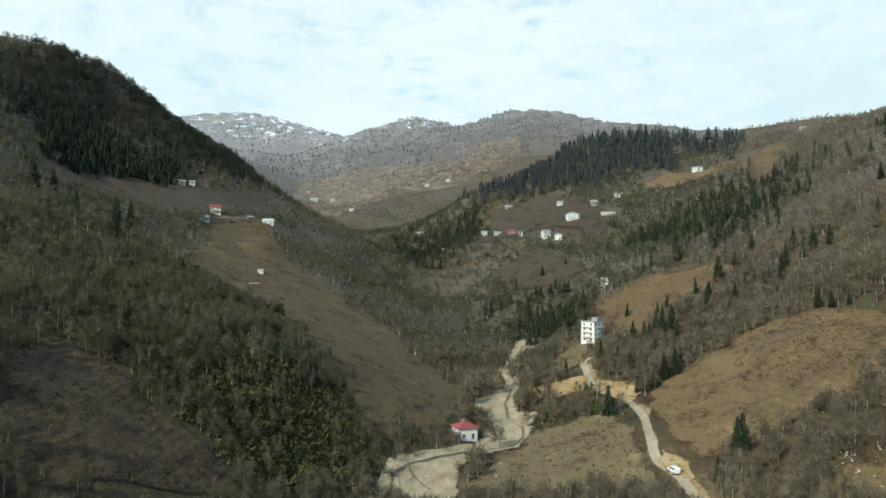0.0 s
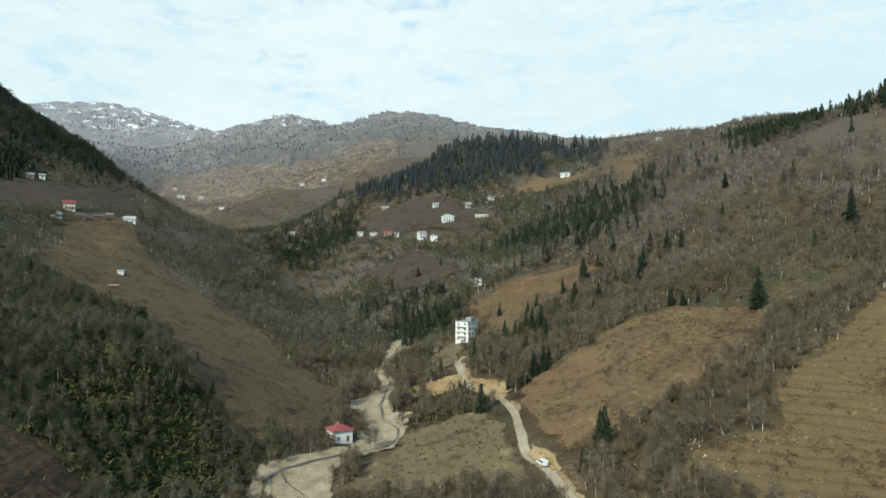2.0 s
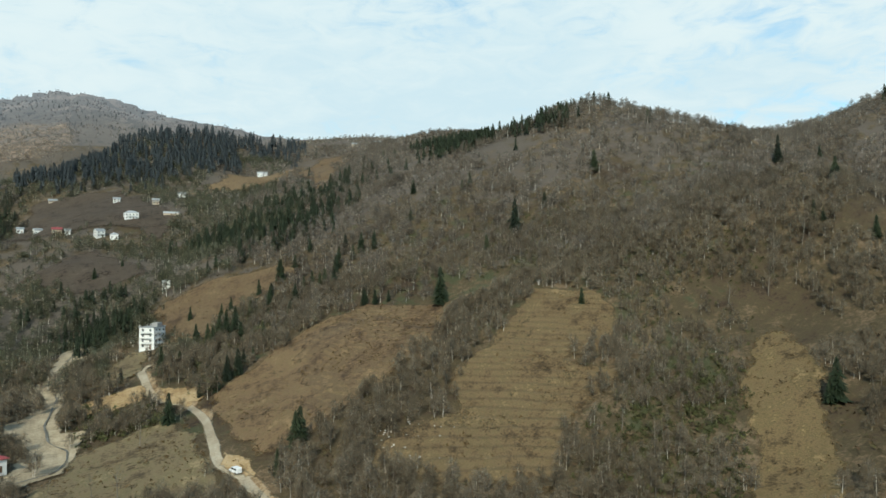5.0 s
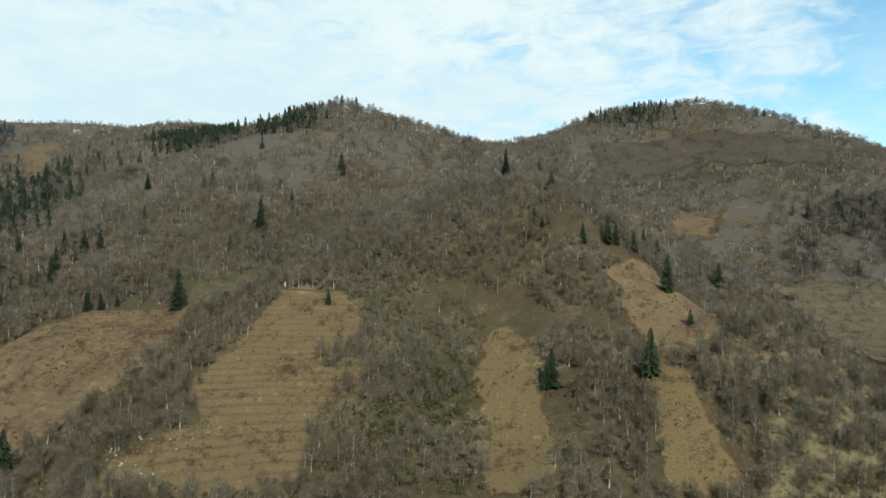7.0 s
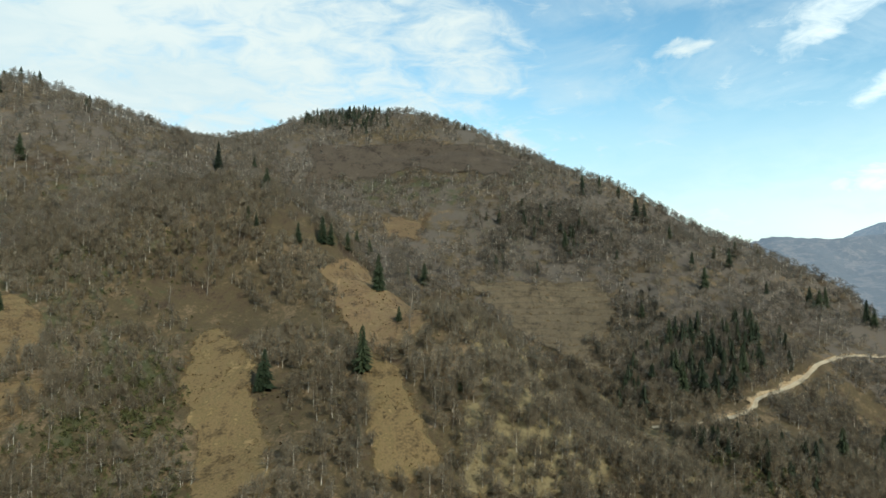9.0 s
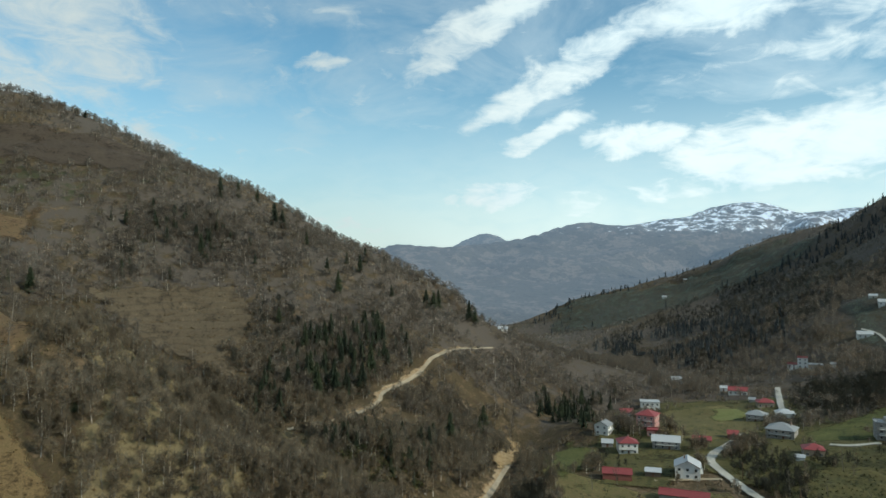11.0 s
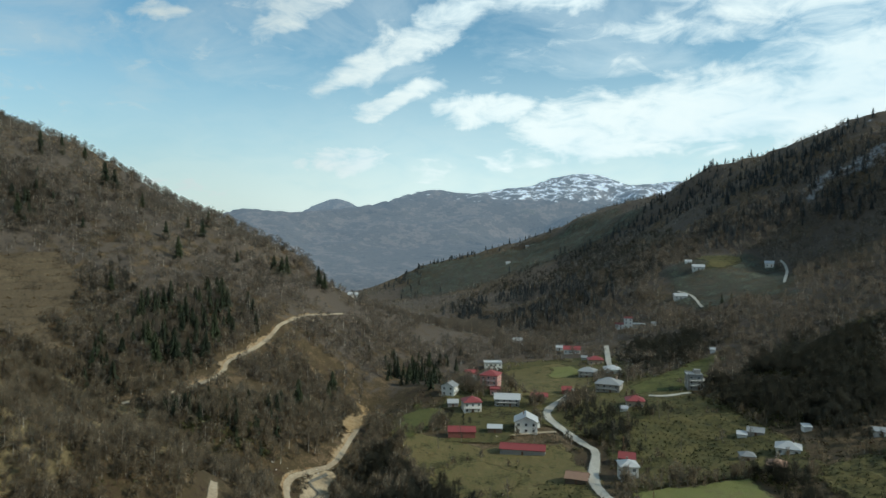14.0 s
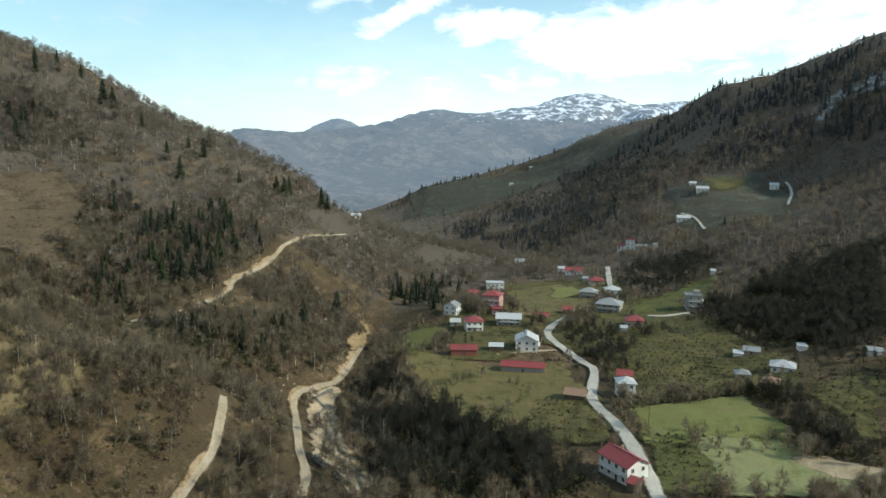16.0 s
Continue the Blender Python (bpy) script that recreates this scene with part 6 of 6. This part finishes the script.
def spruce_crown(rng):
    """Whorls of drooping boughs round a spire, denser and fuller below."""
    v, f = [], []
    tiers = 17
    for k in range(tiers):
        h = 0.07 + 0.9 * k / tiers
        r = (0.185 * (1 - h) ** 0.75 + 0.008) * rng.uniform(0.82, 1.12)
        n = 9 if h < 0.6 else 6
        for b in range(n):
            a = 6.283 * (b + rng.uniform(-0.3, 0.3)) / n + k * 1.7
            rr, w = r * rng.uniform(0.65, 1.18), rng.uniform(0.26, 0.42)
            droop = rng.uniform(0.015, 0.05)
            i = len(v)
            v += [[0, 0, h + 0.055], [rr * 0.6 * math.cos(a - w), rr * 0.6 * math.sin(a - w), h - droop * 0.3],
                  [rr * math.cos(a), rr * math.sin(a), h - droop], [rr * 0.6 * math.cos(a + w), rr * 0.6 * math.sin(a + w), h - droop * 0.3],
                  [rr * 0.55 * math.cos(a), rr * 0.55 * math.sin(a), h + 0.03]]
            f += [[i, i + 1, i + 4], [i + 1, i + 2, i + 4], [i + 2, i + 3, i + 4], [i + 3, i, i + 4]]
    i = len(v)
    v += [[0.012, 0, 0.93], [-0.006, 0.01, 0.93], [-0.006, -0.01, 0.93], [0, 0, 1.0]]
    f += [[i, i + 1, i + 3], [i + 1, i + 2, i + 3], [i + 2, i, i + 3]]
    return mesh_of("crown", np.array(v), np.array(f), M_PINE, smooth=False)


def spruce_trunk():
    v, f = [], []
    for k, (h, r) in enumerate(((-0.03, 0.018), (0.3, 0.012), (0.95, 0.002))):
        v += [[r * math.cos(a), r * math.sin(a), h] for a in np.arange(6) * math.pi / 3]
    for k in range(2):
        for a in range(6):
            b = (a + 1) % 6
            f.append([k * 6 + a, k * 6 + b, k * 6 + 6 + b, k * 6 + 6 + a])
    return mesh_of("trunk", np.array(v), np.array(f), M_BARK)


SPRUCES = []
TRUNK = spruce_trunk()
CROWNS = [spruce_crown(rng) for _ in range(5)]
for grove, spots in PINES.items():
    for x, y, tall in spots:
        root = new("spruce")
        root.location = (x, y, float(ground(x, y)) - 0.2)
        root.rotation_euler = (0, 0, rng.uniform(0, 6.28))
        wide = tall * rng.uniform(1.2, 1.65)
        root.scale = (wide, wide, tall)
        part("trunk", TRUNK, M_BARK, root)
        part("crown", CROWNS[int(rng.integers(0, 5))], M_PINE, root)
        size = "tall" if tall > 15 else "small" if tall < 10 else "slender"
        tagged(root, size + " dark green spruce standing on the slope", "tree", "spruces on the " + grove.replace("_", " "))

# ---- small things ----
def van(x, y, turn):
    root = new("van")
    root.location, root.rotation_euler = (x, y, float(ground(x, y)) + 0.75), (0, 0, radians(turn))
    bm = bmesh.new()
    side = [(-2.4, 0.35), (2.3, 0.35), (2.45, 0.75), (2.3, 1.05), (1.5, 1.2), (0.9, 1.9), (0.6, 2.0), (-2.3, 2.0), (-2.45, 1.7)]
    prism(bm, [(px, -0.92, pz) for px, pz in side], [(px, 0.92, pz) for px, pz in side])
    bmesh.ops.recalc_face_normals(bm, faces=bm.faces)
    bmesh.ops.bevel(bm, geom=bm.edges[:], offset=0.06, segments=2, affect="EDGES")
    part("body", bm, M_PAINT, root)
    for name, b in (("windscreen", [(1.48, -0.8, 1.24), (1.48, 0.8, 1.24), (0.94, 0.72, 1.86), (0.94, -0.72, 1.86)]),):
        bm = bmesh.new()
        prism(bm, b, [(px + 0.05, py, pz + 0.03) for px, py, pz in b])
        bmesh.ops.recalc_face_normals(bm, faces=bm.faces)
        part(name, bm, M_GLASS, root)
    for s in (-1, 1):
        for x0, x1 in ((-2.1, -0.9), (-0.75, 0.75)):
            bm = bmesh.new()
            box(bm, x0, min(s * 0.9, s * 0.945), 1.28, x1, max(s * 0.9, s * 0.945), 1.8)
            part("side_window", bm, M_GLASS, root)
        bm = bmesh.new()
        box(bm, 2.36, s * 0.62 - 0.16, 0.78, 2.47, s * 0.62 + 0.16, 0.98)
        part("headlight", bm, M_TRIM, root)
        for px in (-1.5, 1.5):
            bm = bmesh.new()
            bmesh.ops.create_cone(bm, cap_ends=True, segments=16, radius1=0.34, radius2=0.34, depth=0.22, matrix=pose(0, 0, 0, 90))
            wheel = part("wheel", bm, M_TYRE, root)
            wheel.location = (px, s * 0.84, 0.34)
            bm = bmesh.new()
            bmesh.ops.create_cone(bm, cap_ends=True, segments=12, radius1=0.2, radius2=0.17, depth=0.04, matrix=pose(0, s * 0.12, 0, 90))
            part("rim", bm, M_TRIM, wheel)
    tagged(root, "white van parked on the pale earth road", "van")


van(71.0, 217.0, 102)

STONES = random.Random(5)


def stone_mesh(seed):
    bm = bmesh.new()
    bmesh.ops.create_icosphere(bm, subdivisions=1, radius=0.5)
    for v in bm.verts:
        v.co *= 0.75 + 0.5 * noise.noise(v.co * 2.3 + Vector((seed, 0, 0)))
        v.co.z *= 0.6
    me = bpy.data.meshes.new("stone")
    bm.to_mesh(me)
    bm.free()
    me.materials.append(M_STONE)
    return me


STONE_MESHES = [stone_mesh(k * 7.0) for k in range(4)]


def strew(count, cx, cy, rx, ry, small, large, label, group):
    for _ in range(count):
        x, y = cx + STONES.gauss(0, rx), cy + STONES.gauss(0, ry)
        ob = new("stone", STONE_MESHES[STONES.randrange(4)])
        s = STONES.uniform(small, large)
        ob.location = (x, y, float(ground(x, y)) + 0.35 + s * 0.12)
        ob.rotation_euler, ob.scale = (0, 0, STONES.uniform(0, 6.28)), (s * STONES.uniform(0.8, 1.5), s, s)
        tagged(ob, label, "stone", group)


BARE_SPOTS = (
    ((211, -147, 12), (207, -137, 11), (283, -170, 9), (284, -257, 10), (244, -230, 11), (256, -214, 9), (236, -242, 9), (248, -269, 10), (331, -254, 9), (215, -242, 8), (335, -244, 9), (280, -156, 9), (233, -124, 11), (215, -268, 9), (205, -275, 8), (205, -84, 12), (251, -118, 12), (199, -90, 11), (257, -273, 10), (265, -199, 9), (-10, 230, 8), (-14, 224, 7), (39, 226, 10), (33, 233, 9), (21, 231, 8)),
    ((53, 267, 9), (-26, 224, 10), (302, 78, 12), (326, 308, 11), (255, 329, 12), (258, 319, 12), (245, 337, 11), (296, 171, 13), (280, 165, 12), (314, 168, 12), (263, 69, 9), (265, 174, 10), (175, 153, 9), (176, 141, 10), (248, 91, 9), (525, -259, 10), (261, 68, 10), (258, 102, 10), (214, 42, 9), (227, 12, 10), (206, 31, 9), (199, 67, 9), (292, -45, 11), (301, -42, 11), (290, -64, 10)),
    ((298, -45, 12), (293, -48, 12), (287, -53, 11), (213, -17, 9), (217, 7, 10), (198, 0, 10), (185, 4, 9), (187, -23, 9)),
)


def tube(bm, points, radii, sides=5):
    """A tapering branch through the points."""
    rings = []
    for i, (p, r) in enumerate(zip(points, radii)):
        d = (points[min(i + 1, len(points) - 1)] - points[max(i - 1, 0)]).normalized()
        a = d.orthogonal().normalized()
        b = d.cross(a)
        rings.append([bm.verts.new(p + (a * math.cos(k * 2 * math.pi / sides) + b * math.sin(k * 2 * math.pi / sides)) * r) for k in range(sides)])
    for lo, hi in zip(rings, rings[1:]):
        for k in range(sides):
            bm.faces.new((lo[k], lo[(k + 1) % sides], hi[(k + 1) % sides], hi[k]))


def bare_tree_meshes(seed):
    """Trunk, limbs and twigs of a leafless tree, one unit tall."""
    r = random.Random(seed)
    trunk, limbs, twigs = bmesh.new(), bmesh.new(), bmesh.new()
    bend = Vector((r.uniform(-0.06, 0.06), r.uniform(-0.06, 0.06), 0))
    spine = [Vector((0, 0, -0.05)), Vector((0, 0, 0.2)) + bend * 0.4, Vector((0, 0, 0.5)) + bend, Vector((0, 0, 0.95)) + bend * 1.3]
    tube(trunk, spine, [0.017, 0.014, 0.009, 0.002], 6)
    for k in range(11):
        h = 0.28 + 0.6 * k / 11
        base = Vector((0, 0, h)) + bend * min(1.2, h * 2)
        a, length = k * 2.4 + r.uniform(-0.5, 0.5), r.uniform(0.2, 0.34) * (1.2 - 0.7 * h)
        out = Vector((math.cos(a), math.sin(a), r.uniform(0.6, 1.2))).normalized()
        mid, tip = base + out * length * 0.5, base + (out + Vector((0, 0, 0.35))) * length
        tube(limbs, [base, mid, tip], [0.0065, 0.004, 0.0015], 4)
        for j in range(7):
            s = r.uniform(0.3, 1.0)
            p = base.lerp(tip, s)
            q = (out + Vector((r.uniform(-0.9, 0.9), r.uniform(-0.9, 0.9), r.uniform(0, 0.8)))).normalized() * length * r.uniform(0.25, 0.5)
            side = q.orthogonal().normalized() * 0.0028
            twigs.faces.new([twigs.verts.new(v) for v in (p - side, p + side, p + q)])
    branchwork = bpy.data.meshes.new("limbs")
    limbs.to_mesh(branchwork)
    twigs.from_mesh(branchwork)
    out = []
    for name, bm, mat in (("trunk", trunk, M_STEM), ("crown", twigs, M_BARE)):
        me = bpy.data.meshes.new(name)
        bm.to_mesh(me)
        bm.free()
        me.materials.append(mat)
        out.append((name, me, mat))
    limbs.free()
    return out


BARE_TREES = [bare_tree_meshes(k) for k in range(4)]
tree_rng = random.Random(3)
for row in BARE_SPOTS:
    for x, y, tall in row:
        root = new("bare_tree")
        root.location, root.rotation_euler = (x, y, float(ground(x, y)) - 0.1), (0, 0, tree_rng.uniform(0, 6.28))
        s = tall * tree_rng.uniform(0.85, 1.2)
        root.scale = (s, s, s)
        for name, me, mat in BARE_TREES[tree_rng.randrange(4)]:
            part(name, me, mat, root)
        tagged(root, "leafless pale-stemmed deciduous tree on the winter slope", "tree", "bare trees standing apart")

strew(80, 116, 188, 9, 8, 0.5, 1.1, "pale field stone lying in the terraced field", "stones in the field")
strew(26, 15, 280, 9, 20, 0.5, 1.0, "pale river boulder on the gravel bed", "boulders on the river bed")
strew(22, 262, -84, 14, 6, 0.6, 1.3, "pale river boulder beside the stream", "boulders by the stream")


def retaining_wall():
    c = along(RIVER_WALL, 2.0)
    d = np.gradient(c, axis=0)
    d /= np.linalg.norm(d, axis=1)[:, None]
    side = np.stack([-d[:, 1], d[:, 0]], 1)
    z = ground(c[:, 0], c[:, 1])
    prof = ((-0.3, -1.0), (-0.25, 1.9), (0.25, 1.9), (0.4, -1.0))
    verts = np.array([[*(p + s * a), h + b] for p, s, h in zip(c, side, z) for a, b in prof])
    n = len(c)
    faces = [[i * 4 + k, i * 4 + k + 1, i * 4 + k + 5, i * 4 + k + 4] for i in range(n - 1) for k in range(3)]
    tagged(new("retaining_wall", mesh_of("retaining_wall", verts, np.array(faces), M_CONCRETE, smooth=False)), "grey concrete retaining wall along the stream", "wall", kind="structure")


RIVER_WALL = ((189, -63), (180, -66), (170, -68))
retaining_wall()


def pole(x, y, high):
    root = new("utility_pole")
    root.location = (x, y, float(ground(x, y)))
    bm = bmesh.new()
    tube(bm, [Vector((0, 0, -0.3)), Vector((0, 0, high * 0.5)), Vector((0, 0, high))], [0.16, 0.13, 0.1], 8)
    part("post", bm, M_WOOD, root)
    bm = bmesh.new()
    box(bm, -0.8, -0.06, high - 0.7, 0.8, 0.06, high - 0.58)
    part("crossarm", bm, M_WOOD, root)
    for k in (-0.7, 0, 0.7):
        bm = bmesh.new()
        bmesh.ops.create_cone(bm, cap_ends=True, segments=8, radius1=0.06, radius2=0.03, depth=0.18, matrix=pose(k, 0, high - 0.48))
        part("insulator", bm, M_TRIM, root)
    tagged(root, "dark wooden utility pole beside the village road", "pole", "poles along the road")


for x, y in ((168, -176), (196, -192), (230, -222), (268, -226), (300, -248)):
    pole(x, y, 8.5)
